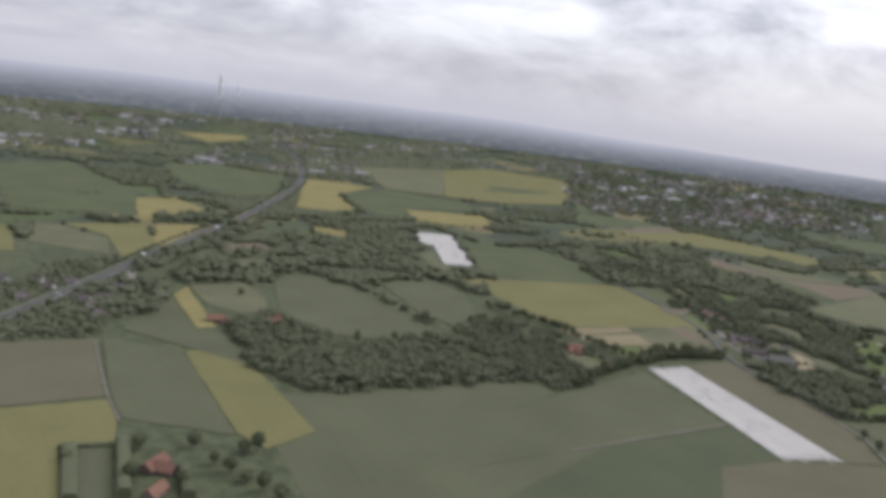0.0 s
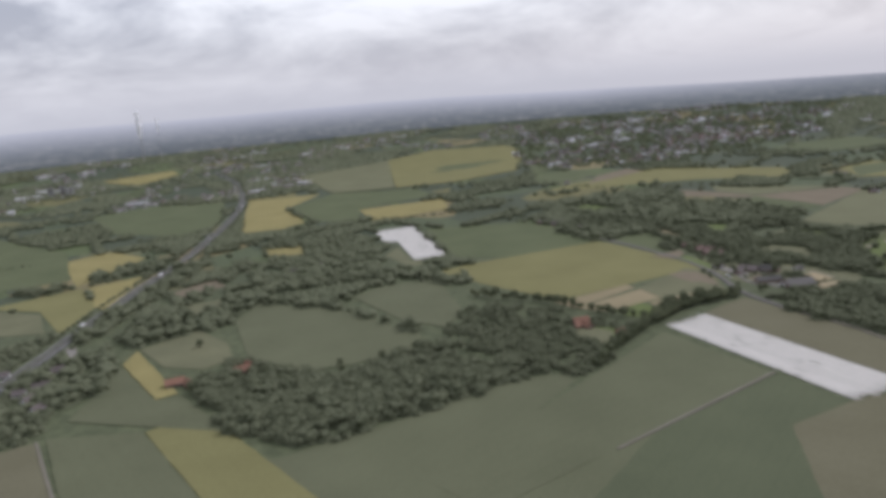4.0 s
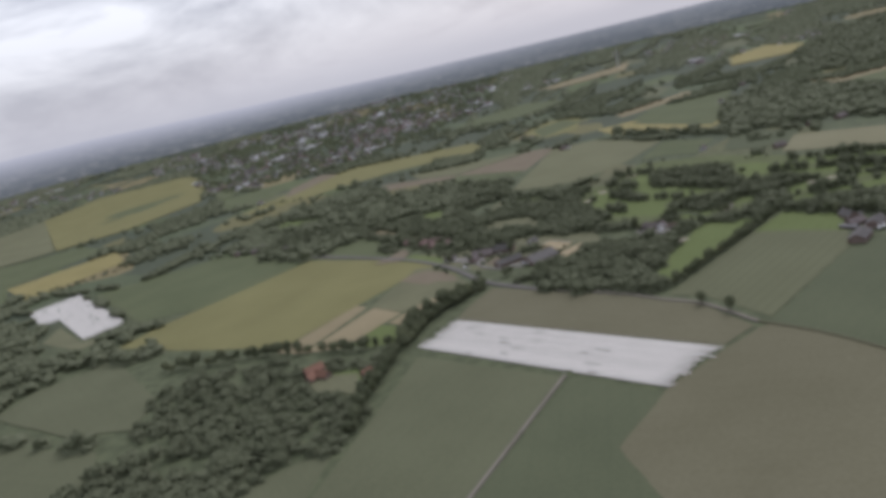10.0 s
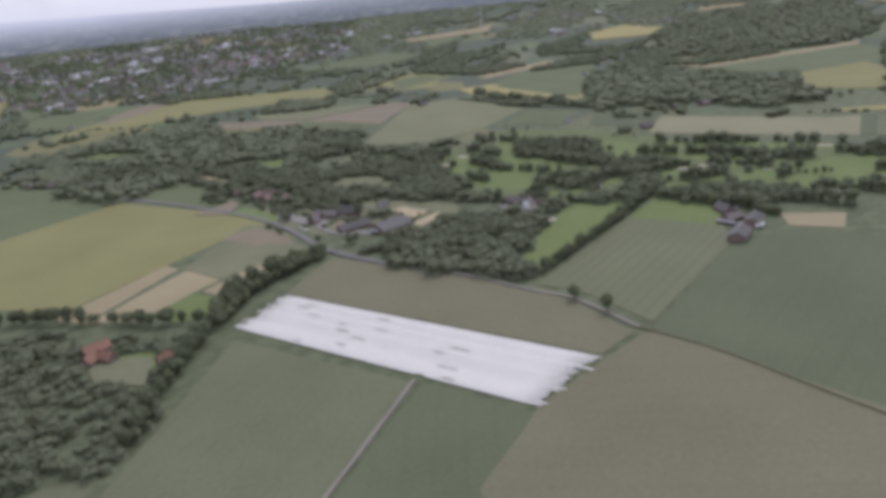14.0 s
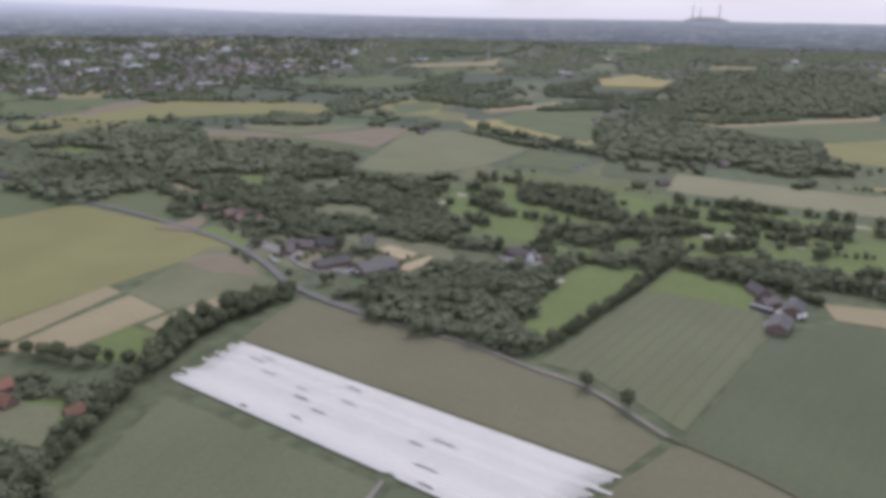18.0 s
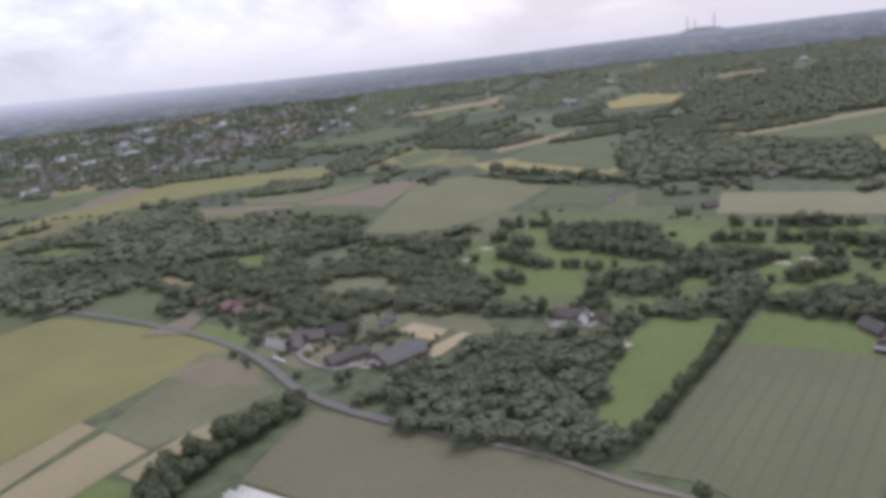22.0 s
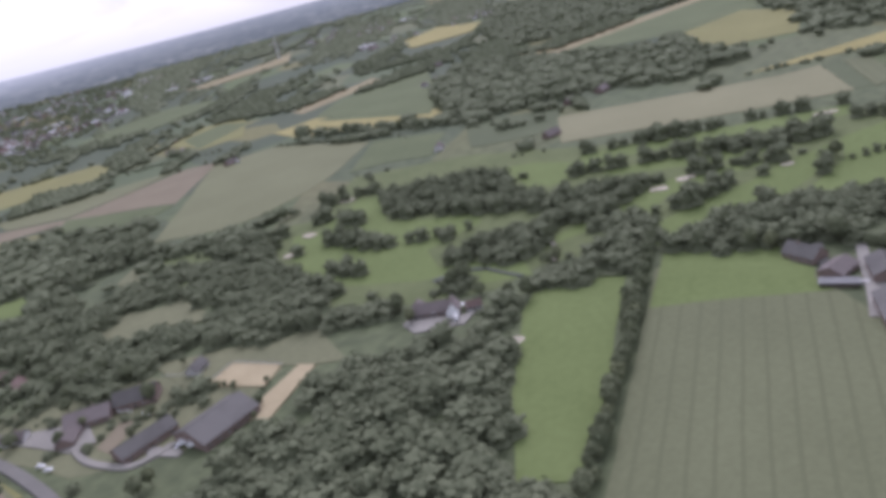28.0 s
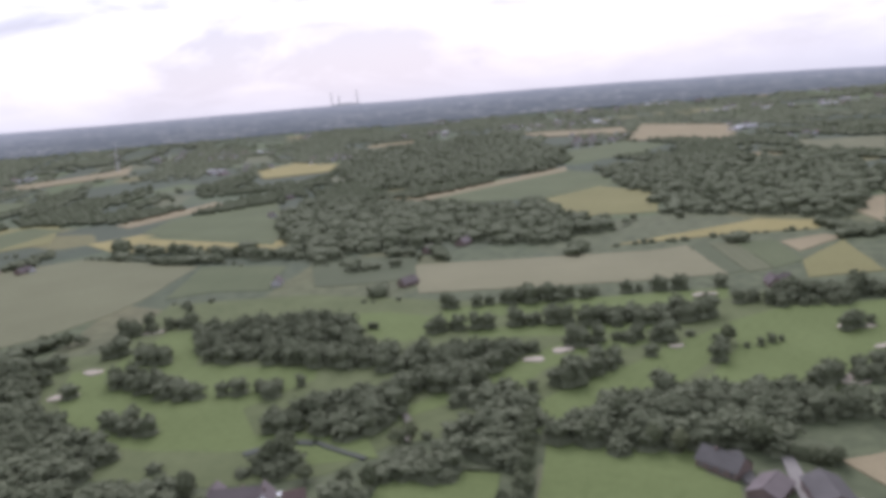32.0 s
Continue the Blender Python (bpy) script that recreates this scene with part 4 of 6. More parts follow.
for x, y, turn, size in ((184, 844, 10, 16), (186, 826, -60, 13), (178, 829, 40, 12), (212, 792, 20, 9)):
    house("farmhouse", x, y, turn, size, size * 0.6, 3.2, 7.0, BRICK, ORANGE_TILE, "orange-roofed house in a clearing of the wood", 3, group="houses in the wood")
for x, y, turn, size in ((911, 704, 20, 15), (914, 699, -50, 12), (905, 694, 60, 11), (865, 1092, 30, 13), (879, 970, -20, 15), (870, 1447, 10, 16), (878, 1445, 70, 12), (1454, 1561, 30, 17), (1395, 1504, -40, 14), (1250, 1396, 20, 16), (1213, 1389, 80, 12), (953, 1691, 10, 18), (953, 1718, -30, 14)):
    house("farmhouse", x, y, turn, size, size * 0.6, 3.2, 7.0, PAINT_W if size < 14 else BRICK, BROWN_TILE, "white-walled farmhouse at the edge of the fields" if size < 14 else "brick farmhouse with a brown roof between fields", 3, group="farmhouses between the far fields")
for x, y, turn, size in ((1029, 1832, 20, 18), (1504, 1591, 60, 13), (1868, 2100, 10, 30), (1877, 2142, -20, 24), (411, 2002, 30, 13), (260, 1468, 30, 15), (271, 1434, -40, 14), (248, 1465, 60, 14), (285, 1451, 10, 14), (301, 1375, 20, 12), (920, 1835, 10, 16), (997, 1015, 0, 15), (1036, 997, 0, 18)):
    house("farmhouse", x, y, turn, size, size * 0.6, 3.2, 7.0, PAINT_W if size < 14 else BRICK, BROWN_TILE, "white-walled farmhouse at the edge of the fields" if size < 14 else "brick farmhouse with a brown roof between fields", 3, group="farmhouses between the far fields")
for x, y, turn in ((-442, 773, 30), (-439, 825, -20), (-362, 774, 60), (-362, 815, 10), (-499, 835, -40), (-342, 747, 70), (-430, 858, 15), (-465, 846, -10), (-373, 859, 40), (-381, 794, 0), (-175, 1242, 25), (-138, 1266, 80), (-369, 810, 20), (-351, 789, 60)):
    house("house", x, y, turn, 13, 9, 3.4, 7.2, PAINT_W, BROWN_TILE, "white house with a brown roof beside the motorway", 3, group="houses beside the motorway")



def fence(a, b, high, material, label):
    """A board fence: posts and two rails between two points."""
    root = tagged(new("fence"), label, "fence")
    d = Vector((b[0] - a[0], b[1] - a[1]))
    span, n = d.length, max(2, int(d.length / 2.6))
    for k in range(n + 1):
        part("post", boxed(span * k / n - 0.08, span * k / n + 0.08, -0.08, 0.08, 0.6, 0.9 + high, 0.02), material, root)
    for z in (0.45, 0.85):
        part("rail", boxed(0, span, -0.05, 0.05, 0.9 + high * z - 0.14, 0.9 + high * z, 0.02), material, root)
    root.matrix_world = Matrix.Translation((a[0], a[1], land(*a))) @ Matrix.Rotation(math.atan2(d.y, d.x), 4, "Z")


def parasol(x, y):
    root = tagged(new("parasol"), "white open parasol on the clubhouse terrace", "parasol", "parasols on the terrace")
    bm = bmesh.new()
    tube(bm, (0, 0, 0.6), (0, 0, 3.4), 0.04, 0.04, 8)
    part("pole", bm, DARK, root)
    bm = bmesh.new()
    tube(bm, (0, 0, 2.7), (0, 0, 3.4), 1.9, 0.12, 8)
    part("canopy", bm, WHITE, root)
    bm = bmesh.new()
    tube(bm, (0, 0, 0.6), (0, 0, 0.95), 0.35, 0.3, 12)
    part("base", bm, CONCRETE, root)
    root.location = (x, y, land(x, y))


def trailer(x, y, turn, L, label):
    """A horse box or wagon: body, roof, wheels and drawbar."""
    root = tagged(new("trailer"), label, "trailer")
    part("body", boxed(-L / 2, L / 2, -1.1, 1.1, 0.5, 2.4, 0.08), CAR_PAINT[0], root)
    part("roof", boxed(-L / 2 - 0.05, L / 2 + 0.05, -1.15, 1.15, 2.4, 2.5, 0.03), PAINT_W, root)
    part("drawbar", boxed(L / 2, L / 2 + 1.2, -0.06, 0.06, 0.55, 0.67, 0.02), STEEL, root)
    for sx in (-0.45, 0.45):
        for sy in (-1.12, 1.12):
            bm = bmesh.new()
            tube(bm, (sx, sy - 0.1, 0.34), (sx, sy + 0.1, 0.34), 0.34, 0.34, 14)
            part("wheel", bm, RUBBER, root)
    root.matrix_world = Matrix.Translation((x, y, land(x, y) + 0.9)) @ Matrix.Rotation(radians(turn), 4, "Z")


def hedge(a, b, wide, high, label):
    """A clipped hedge block with a ragged leafy skin."""
    d = Vector((b[0] - a[0], b[1] - a[1]))
    n = max(2, int(d.length / 2.0))
    rng = np.random.default_rng(int(d.length) + 3)
    bm = bmesh.new()
    rows = []
    for k in range(n + 1):
        rows.append([bm.verts.new((d.length * k / n + rng.normal() * 0.2, y * wide / 2 + rng.normal() * 0.25, z * high + (rng.normal() * 0.2 if z else 0.3))) for y, z in ((-1, 0), (-1.05, 0.55), (-0.75, 1), (0, 1.06), (0.75, 1), (1.05, 0.55), (1, 0))])
    for p, q in zip(rows, rows[1:]):
        for k in range(6):
            bm.faces.new((p[k], p[k + 1], q[k + 1], q[k]))
    bm.faces.new(rows[0])
    bm.faces.new(rows[-1][::-1])
    bmesh.ops.recalc_face_normals(bm, faces=bm.faces[:])
    ob = tagged(part("hedge", bm, LEAF), label, "hedge")
    ob.matrix_world = Matrix.Translation((a[0], a[1], land(*a))) @ Matrix.Rotation(math.atan2(d.y, d.x), 4, "Z")


fence((437, 977), (440, 965), 1.4, WHITE, "white board fence in the farm garden")
fence((441, 956), (441, 949), 1.4, WHITE, "short white board fence beside the farmhouse")
fence((469, 982), (477, 961), 1.3, PAINT_W, "long pale paddock fence near the cottage")
fence((472, 943), (492, 947), 1.3, PAINT_W, "pale rail fence along the riding arena")
fence((492, 947), (498, 913), 1.3, PAINT_W, "pale rail fence at the far end of the riding arena")
for x, y in ((562, 872), (560, 868), (558, 864), (559, 859), (560, 858), (571, 847), (571, 841)):
    parasol(x, y)
trailer(558, 843, 40, 6.0, "white box trailer beside the clubhouse")
trailer(623, 656, 20, 9.0, "long white wagon between the two barns")
trailer(625, 654, 20, 6.0, "white horse trailer beside the barn")
trailer(433, 905, -40, 6.0, "white horse trailer in front of the long barn")
trailer(433, 899, -40, 5.0, "white horse trailer beside the long barn")
hedge((612, 799), (616, 778), 2.4, 1.6, "low dark clipped hedge at the edge of the meadow")
hedge((663, 677), (659, 662), 9, 5, "tall dark clipped hedge behind the barn")
hedge((-217, 453), (-183, 388), 10, 5, "tall dark hedge beside a small field")
hedge((-187, 470), (-154, 399), 9, 7, "tall dark hedge beside the red-roofed house")
hedge((-224, 451), (-192, 465), 4, 2.5, "low dark hedge along the field edge")
hedge((-133, 443), (-116, 408), 8, 6, "tall dark hedge on the garden side of the house")

# the town: six patterns of house, copied
TOWN = [(385, 2760), (425, 2400), (590, 2335), (790, 2335), (1000, 2390), (1400, 2640), (1850, 3300), (1520, 3640), (900, 3700), (470, 3420)]
patterns = []
for k in range(6):
    roof, wall = (RED_TILE, BROWN_TILE, RED_TILE, GREY_TILE, GREY_TILE, LIGHT_SHEET)[k], (TOWN_WALL, BRICK, BRICK, TOWN_WALL, TOWN_WALL, TOWN_WALL)[k]
    size = (13, 15, 17, 20, 14, 34)[k]
    patterns.append(house("house" if k < 5 else "hall", TOWN[2][0] + 30 + 32 * k, TOWN[2][1] + 60 - 5 * k, 20 * k, size, size * 0.62, 5.0, 9.5 if k < 5 else 7.5, wall, roof,
                          ("white town house with a red roof", "brick town house with a brown roof", "brick town house with a red roof", "white town house with a grey roof", "white town house with a slate grey roof", "long pale industrial hall")[k] + " among trees",
                          0, chimney=k < 5, category="house" if k < 5 else "hall", group="houses of the town"))
town_spots = []
xs, ys = [p[0] for p in TOWN], [p[1] for p in TOWN]
while len(town_spots) < 330:
    x, y = rnd.uniform(min(xs), max(xs)), rnd.uniform(min(ys), max(ys))
    if inside(x, y, TOWN) and noise.noise((x / 210, y / 210, 4)) > 0.02 and all((x - a) ** 2 + (y - b) ** 2 > 22 ** 2 for a, b in town_spots):
        town_spots.append((x, y))
town_spots.sort(key=lambda p: p[1])
for x, y in town_spots[:260]:
    k = rnd.choice((0, 1, 4, 2, 1, 3, 4, 3, 1, 3, 4, 3, 1, 5))
    copy_thing(patterns[k], Matrix.Translation((x, y, land(x, y))) @ Matrix.Rotation(rnd.uniform(0, 3.14), 4, "Z"))


def far_roofs(spots, name, label, red=0.26, hall=0.94):
    """Small far houses in one mesh: walls and pitched roofs."""
    bm = bmesh.new()
    for x, y in spots:
        if any(inside(x, y, q) for q in TAKEN):
            continue
        L, W, e, r, a = rnd.uniform(10, 20), rnd.uniform(8, 11), rnd.uniform(4, 7), 0, rnd.uniform(0, 3.14)
        kind = rnd.random()
        if kind > hall:
            L, W, e = rnd.uniform(40, 80), rnd.uniform(20, 30), 7.0
        r = e + (W * 0.4 if kind < hall else 1.0)
        c, s, z = math.cos(a), math.sin(a), land(x, y)
        pts = [(-L / 2, -W / 2, -3), (L / 2, -W / 2, -3), (L / 2, W / 2, -3), (-L / 2, W / 2, -3), (-L / 2, -W / 2, e), (L / 2, -W / 2, e), (L / 2, W / 2, e), (-L / 2, W / 2, e), (-L / 2, 0, r), (L / 2, 0, r)]
        v = [bm.verts.new((x + p * c - q * s, y + p * s + q * c, z + h)) for p, q, h in pts]
        for f in ((0, 1, 5, 4), (2, 3, 7, 6), (1, 2, 6, 9, 5), (3, 0, 4, 8, 7)):
            bm.faces.new([v[i] for i in f]).material_index = 0
        for f in ((4, 5, 9, 8), (6, 7, 8, 9)):
            bm.faces.new([v[i] for i in f]).material_index = 3 if kind > hall else (1 if kind < red else 2)
    return tagged(part(name, bm, (TOWN_WALL, RED_TILE, BROWN_TILE, LIGHT_SHEET)), label, "houses", kind="stuff")


far_roofs(town_spots[260:], "town_houses", "red and brown roofed houses of the town among trees")


def sector(a0, a1, r0, r1, n):
    got = []
    for _ in range(n):
        a, r = radians(rnd.uniform(a0, a1)), rnd.uniform(r0, r1)
        got.append((MID[0] + r * math.sin(a), MID[1] + r * math.cos(a)))
    return got


far_roofs([p for p in sector(-42, 26, 2250, 3540, 2300) if noise.noise((p[0] / 300, p[1] / 300, 8)) > 0.04], "town_houses", "pale far houses and halls of a town on the plain")
far_roofs([p for p in sector(24, 60, 2300, 3540, 700) if noise.noise((p[0] / 300, p[1] / 300, 5)) > 0.2], "village_houses", "far villages between the woods")
far_roofs([p for p in sector(62, 100, 2000, 3540, 900) if noise.noise((p[0] / 330, p[1] / 330, 2)) > 0.08], "town_houses", "white far houses and halls at the edge of a town")

RED_CORE = (1120, 2760)
far_roofs([(RED_CORE[0] + rnd.gauss(0, 75), RED_CORE[1] + rnd.gauss(0, 60)) for _ in range(70)], "town_houses", "close group of red-roofed houses at the heart of the town", 0.95, 1.1)


def tower_block(x, y, turn):
    root = tagged(new("tower_block"), "pale concrete tower block above the trees", "tower block", "tower blocks at the edge of the town")
    part("wall", boxed(-11, 11, -8, 8, -3, 30, 0.2), CONCRETE, root)
    part("roof", boxed(-11.4, 11.4, -8.4, 8.4, 30, 31.2, 0.1), GREY_TILE, root)
    for k in range(8):
        part("window_band", boxed(-10, 10, -8.12, -8.0, 2 + 3.4 * k, 3.5 + 3.4 * k), GLASS, root, "band of dark windows")
    root.matrix_world = Matrix.Translation((x, y, land(x, y))) @ Matrix.Rotation(radians(turn), 4, "Z")


for x, y, turn in ((-1228, 2770, 20), (-1197, 2795, 35), (-1166, 2778, 50)):
    tower_block(x, y, turn)


# ---- wind turbine, spoil heap with stacks, steaming plant ----
def wind_turbine(x, y, high, blade, turn, tilt):
    root = tagged(new("wind_turbine"), "white three-bladed wind turbine standing in a pale field", "wind turbine")
    z = land(x, y)
    bm = bmesh.new()
    tube(bm, (0, 0, -0.5), (0, 0, high), 3.0, 1.8, 16)
    part("tower", bm, PAINT_W, root)
    part("nacelle", boxed(-2.0, 2.0, -2.2, 5.6, high - 0.3, high + 3.1, 0.5), PAINT_W, root)
    bm = bmesh.new()
    tube(bm, (0, -3.4, high + 0.9), (0, -2.2, high + 0.9), 0.5, 1.1, 12)
    hub = part("hub", bm, PAINT_W, root)
    for k in range(3):
        bm = bmesh.new()
        a = radians(tilt + 120 * k)
        d, w = Vector((math.sin(a), 0, math.cos(a))), Vector((math.cos(a), 0, -math.sin(a)))
        c0 = Vector((0, -2.9, high + 0.9))
        rows = []
        for f, cw, th in ((0.04, 0.9, 0.7), (0.2, 2.3, 0.6), (0.6, 1.6, 0.35), (1.0, 0.5, 0.12)):
            p = c0 + d * blade * f
            rows.append([bm.verts.new(p + w * cw * s + Vector((0, th * t, 0))) for s, t in ((-0.7, 0), (0, 1), (0.7, 0), (0, -1))])
        for a_, b_ in zip(rows, rows[1:]):
            for i in range(4):
                bm.faces.new((a_[i], a_[(i + 1) % 4], b_[(i + 1) % 4], b_[i]))
        bm.faces.new(rows[-1])
        part("blade", bm, PAINT_W, hub)
    root.matrix_world = Matrix.Translation((x, y, z)) @ Matrix.Rotation(radians(turn), 4, "Z")


wind_turbine(1935, 2575, 52, 23, -35, 20)


# spoil colour lightened to paint in the haze of distance
HEAP = surf("haze_paled_spoil", (0.200, 0.208, 0.195), (0.250, 0.258, 0.240), 0.02, 0.1, 0.95)


def spoil_heap(x, y, z, high):
    bm = bmesh.new()
    rows = []
    for r, h in ((400, -1.5), (330, -0.5), (230, 0.1), (150, 0.45), (85, 0.85), (50, 0.97), (14, 1.0)):
        rows.append([bm.verts.new((r * math.cos(a) * (1 + 0.08 * math.sin(3 * a)), r * 0.7 * math.sin(a), high * h + 0.8 * math.sin(5 * a))) for a in (2 * math.pi * i / 28 for i in range(28))])
    for a, b in zip(rows, rows[1:]):
        for i in range(28):
            bm.faces.new((a[i], a[(i + 1) % 28], b[(i + 1) % 28], b[i]))
    bm.faces.new(rows[-1])
    ob = tagged(part("spoil_heap", bm, HEAP), "flat-topped wooded spoil heap on the horizon", "hill", kind="structure")
    ob.matrix_world = Matrix.Translation((x, y, z)) @ Matrix.Rotation(radians(-52), 4, "Z")


def smoke_stack(x, y, foot, top):
    root = tagged(new("smoke_stack"), "tall slim grey power station chimney far away", "chimney", "stacks of the power station")
    bm = bmesh.new()
    tube(bm, (0, 0, land(x, y) - foot - 4), (0, 0, top - foot), 3.2, 1.9, 14)
    part("shaft", bm, CONCRETE, root)
    bm = bmesh.new()
    tube(bm, (0, 0, top - foot), (0, 0, top - foot + 2), 2.2, 2.2, 14)
    part("rim", bm, STEEL, root)
    root.location = (x, y, foot)


def steam_plume(x, y, foot, top, wide):
    """White steam that stands over a far chimney, built of billows."""
    root = tagged(new("steam_plume"), "white column of steam rising over a far plant", "steam", "steam over the far plant")
    rng = np.random.default_rng(int(wide))
    bm = bmesh.new()
    tube(bm, (0, 0, land(x, y) - foot - 4), (0, 0, 2), wide * 0.2, wide * 0.14, 16)
    part("chimney", bm, CONCRETE, root, "slim pale concrete chimney")
    for k in range(16):
        f = k / 15
        size = wide * (0.55 + 0.35 * math.sin(3 * f)) * rng.uniform(0.8, 1.2)
        v = ICO2[0] * (1 + rng.normal(size=(len(ICO2[0]), 1)) * 0.1) * size * np.array((1, 1, 1.3)) + np.array((rng.normal() * wide * 0.25, rng.normal() * wide * 0.25, (top - foot) * f))
        ob = new("billow", mesh_of("billow", v, ICO2[1], (STEAM,)))
        ob.parent = root
    root.location = (x, y, foot)


spoil_heap(3742, 2989, 113, 58)
smoke_stack(3671, 3022, 130, 228)
smoke_stack(3745, 2914, 130, 232)
smoke_stack(3692, 2992, 130, 214)
steam_plume(-1135, 3480, 194, 298, 10)
steam_plume(-1065, 3508, 210, 262, 4)

# ---- motorway markings, cars and lorries ----
def offset(line, o):
    got = []
    for i, p in enumerate(line):
        d = (line[min(i + 1, len(line) - 1)] - line[max(i - 1, 0)]).normalized()
        got.append((p.x - d.y * o, p.y + d.x * o))
    return got


for o, wide, mat, say, cat in ((0, 2.2, CROP["grass"], "grass median strip of the motorway", "median"), (-6.6, 0.5, PAINT_W, "white edge line of the motorway", "road marking"), (6.6, 0.5, PAINT_W, "white edge line of the motorway", "road marking")):
    ribbon("median" if o == 0 else "road_marking", offset(MOTORWAY[::6], o), wide, 1.35, mat, say, cat)

CLEAR.append(offset(COUNTRY_ROAD[::3], 7) + offset(COUNTRY_ROAD[::3], -7)[::-1])
CLEAR.append(offset(MOTORWAY[::4], 10.5) + offset(MOTORWAY[::4], -10.5)[::-1])


def lorry(x, y, turn, label):
    root = tagged(new("lorry"), label, "lorry", "lorries on the motorway")
    part("trailer_body", boxed(-6.5, 4.0, -1.25, 1.25, 1.1, 3.9, 0.06), CAR_PAINT[0], root)
    part("cab", boxed(4.4, 6.6, -1.2, 1.2, 0.6, 3.5, 0.15), CAR_PAINT[1], root)
    part("windscreen", boxed(6.6, 6.66, -1.0, 1.0, 2.0, 3.1, 0.02), GLASS, root)
    for sx in (-5.6, -4.3, -3.0, 2.9, 5.3):
        for sy in (-1.1, 1.1):
            bm = bmesh.new()
            tube(bm, (sx, sy - 0.15, 0.5), (sx, sy + 0.15, 0.5), 0.5, 0.5, 14)
            part("wheel", bm, RUBBER, root)
    root.matrix_world = Matrix.Translation((x, y, land(x, y) + 1.2)) @ Matrix.Rotation(radians(turn), 4, "Z")


for k, side in ((20, 4.0), (27, -4.0), (33, 4.0), (41, -4.0)):
    a, b = MOTORWAY[k], MOTORWAY[k + 1]
    d = (b - a).normalized()
    lorry(a.x - d.y * side, a.y + d.x * side, math.degrees(math.atan2(d.y, d.x)) + (180 if side > 0 else 0), "white box lorry driving on the motorway")


# ---- cars ----
def car(x, y, turn, paint, label):
    root = tagged(new("car"), label, "car")
    bm = boxed(-2.15, 2.15, -0.88, 0.88, 0.32, 0.92, 0.12)
    part("body", bm, paint, root)
    bm = bmesh.new()
    lo, hi = 0.9, 1.46
    v = [bm.verts.new(c) for c in ((-1.7, -0.8, lo), (1.0, -0.8, lo), (1.0, 0.8, lo), (-1.7, 0.8, lo), (-1.3, -0.66, hi), (0.4, -0.66, hi), (0.4, 0.66, hi), (-1.3, 0.66, hi))]
    for f in ((4, 5, 6, 7), (0, 1, 5, 4), (1, 2, 6, 5), (2, 3, 7, 6), (3, 0, 4, 7)):
        bm.faces.new([v[i] for i in f])
    part("cabin", bm, GLASS, root, "dark car windows")
    part("roof", boxed(-1.32, 0.42, -0.68, 0.68, hi, hi + 0.05, 0.02), paint, root)
    for sx in (-1.35, 1.35):
        for sy in (-0.82, 0.82):
            bm = bmesh.new()
            tube(bm, (sx, sy - 0.1, 0.33), (sx, sy + 0.1, 0.33), 0.33, 0.33, 14)
            part("wheel", bm, RUBBER, root)
    root.matrix_world = Matrix.Translation((x, y, land(x, y) + 1.0)) @ Matrix.Rotation(radians(turn), 4, "Z")


car(394, 969, -55, CAR_PAINT[0], "white car parked or driving on the lane")
car(394, 961, -55, CAR_PAINT[0], "white car parked or driving on the lane")
car(423, 926, -55, CAR_PAINT[0], "white car parked or driving on the lane")
car(425, 925, -55, CAR_PAINT[1], "grey car on the lane")
car(430, 907, 30, CAR_PAINT[0], "white car parked or driving on the lane")
car(421, 926, -55, CAR_PAINT[0], "white car parked or driving on the lane")
car(-442, 772, 30, CAR_PAINT[0], "white car parked or driving on the lane")
car(-416, 803, 30, CAR_PAINT[0], "white car parked or driving on the lane")
car(-464, 781, 30, CAR_PAINT[1], "grey car on the lane")

# ---- golf course sand and water ----
def blob(x, y, rx, ry, turn, n=18):
    pts = []
    for i in range(n):
        a = 2 * math.pi * i / n
        k = 1 + 0.22 * math.sin(2 * a + x) + 0.12 * math.sin(3 * a + y)
        px, py = rx * k * math.cos(a), ry * k * math.sin(a)
        c, s = math.cos(radians(turn)), math.sin(radians(turn))
        pts.append((x + px * c - py * s, y + px * s + py * c))
    return pts


for x, y, rx, ry, turn in (
    (545, 800, 6.1, 3.6, -35),
    (545, 811, 1.8, 1.3, -35),
    (656, 1062, 5.6, 5.5, -61),
    (622, 1044, 7.7, 4.7, -61),
    (729, 1091, 7.6, 4.8, -61),
    (737, 809, 4.9, 4.9, -61),
    (755, 799, 5.3, 5.2, -61),
    (766, 788, 4.1, 3.4, -61),
    (774, 741, 3.5, 3.5, -61),
    (826, 656, 9.2, 4.7, -61),
    (798, 639, 8.9, 4.1, -61),
    (744, 659, 9.2, 6.5, -61),
    (881, 744, 7.1, 5.0, -61),
):
    ob = sheet(blob(x, y, rx, ry, turn), 0.66, CROP["bunker"], "sand_bunker")
    tagged(ob, SAY["bunker"], "bunker", "bunkers of the golf course")
    CLEAR.append(blob(x, y, rx * 1.6, ry * 1.8, turn))
ribbon("ditch", [(596, 889), (602, 885), (608, 880), (613, 873), (615, 864)], 4.2, 0.75, WATER, "dark narrow ditch curving past the clubhouse", "ditch")
ribbon("ditch", [(616, 866), (612, 850), (609, 834)], 2.6, 0.75, WATER, "dark narrow brook between fairway and meadow", "ditch")
CLEAR.append([(653, 1077), (663, 1058), (732, 1079), (738, 1061), (683, 1003), (697, 925), (682, 914), (637, 926), (614, 898), (621, 865), (609, 859), (587, 931), (579, 978), (620, 1047)])
CLEAR.append([(797, 971), (807, 944), (802, 909), (824, 903), (856, 832), (899, 731), (874, 728), (850, 780), (832, 824), (810, 863), (750, 897), (751, 920)])
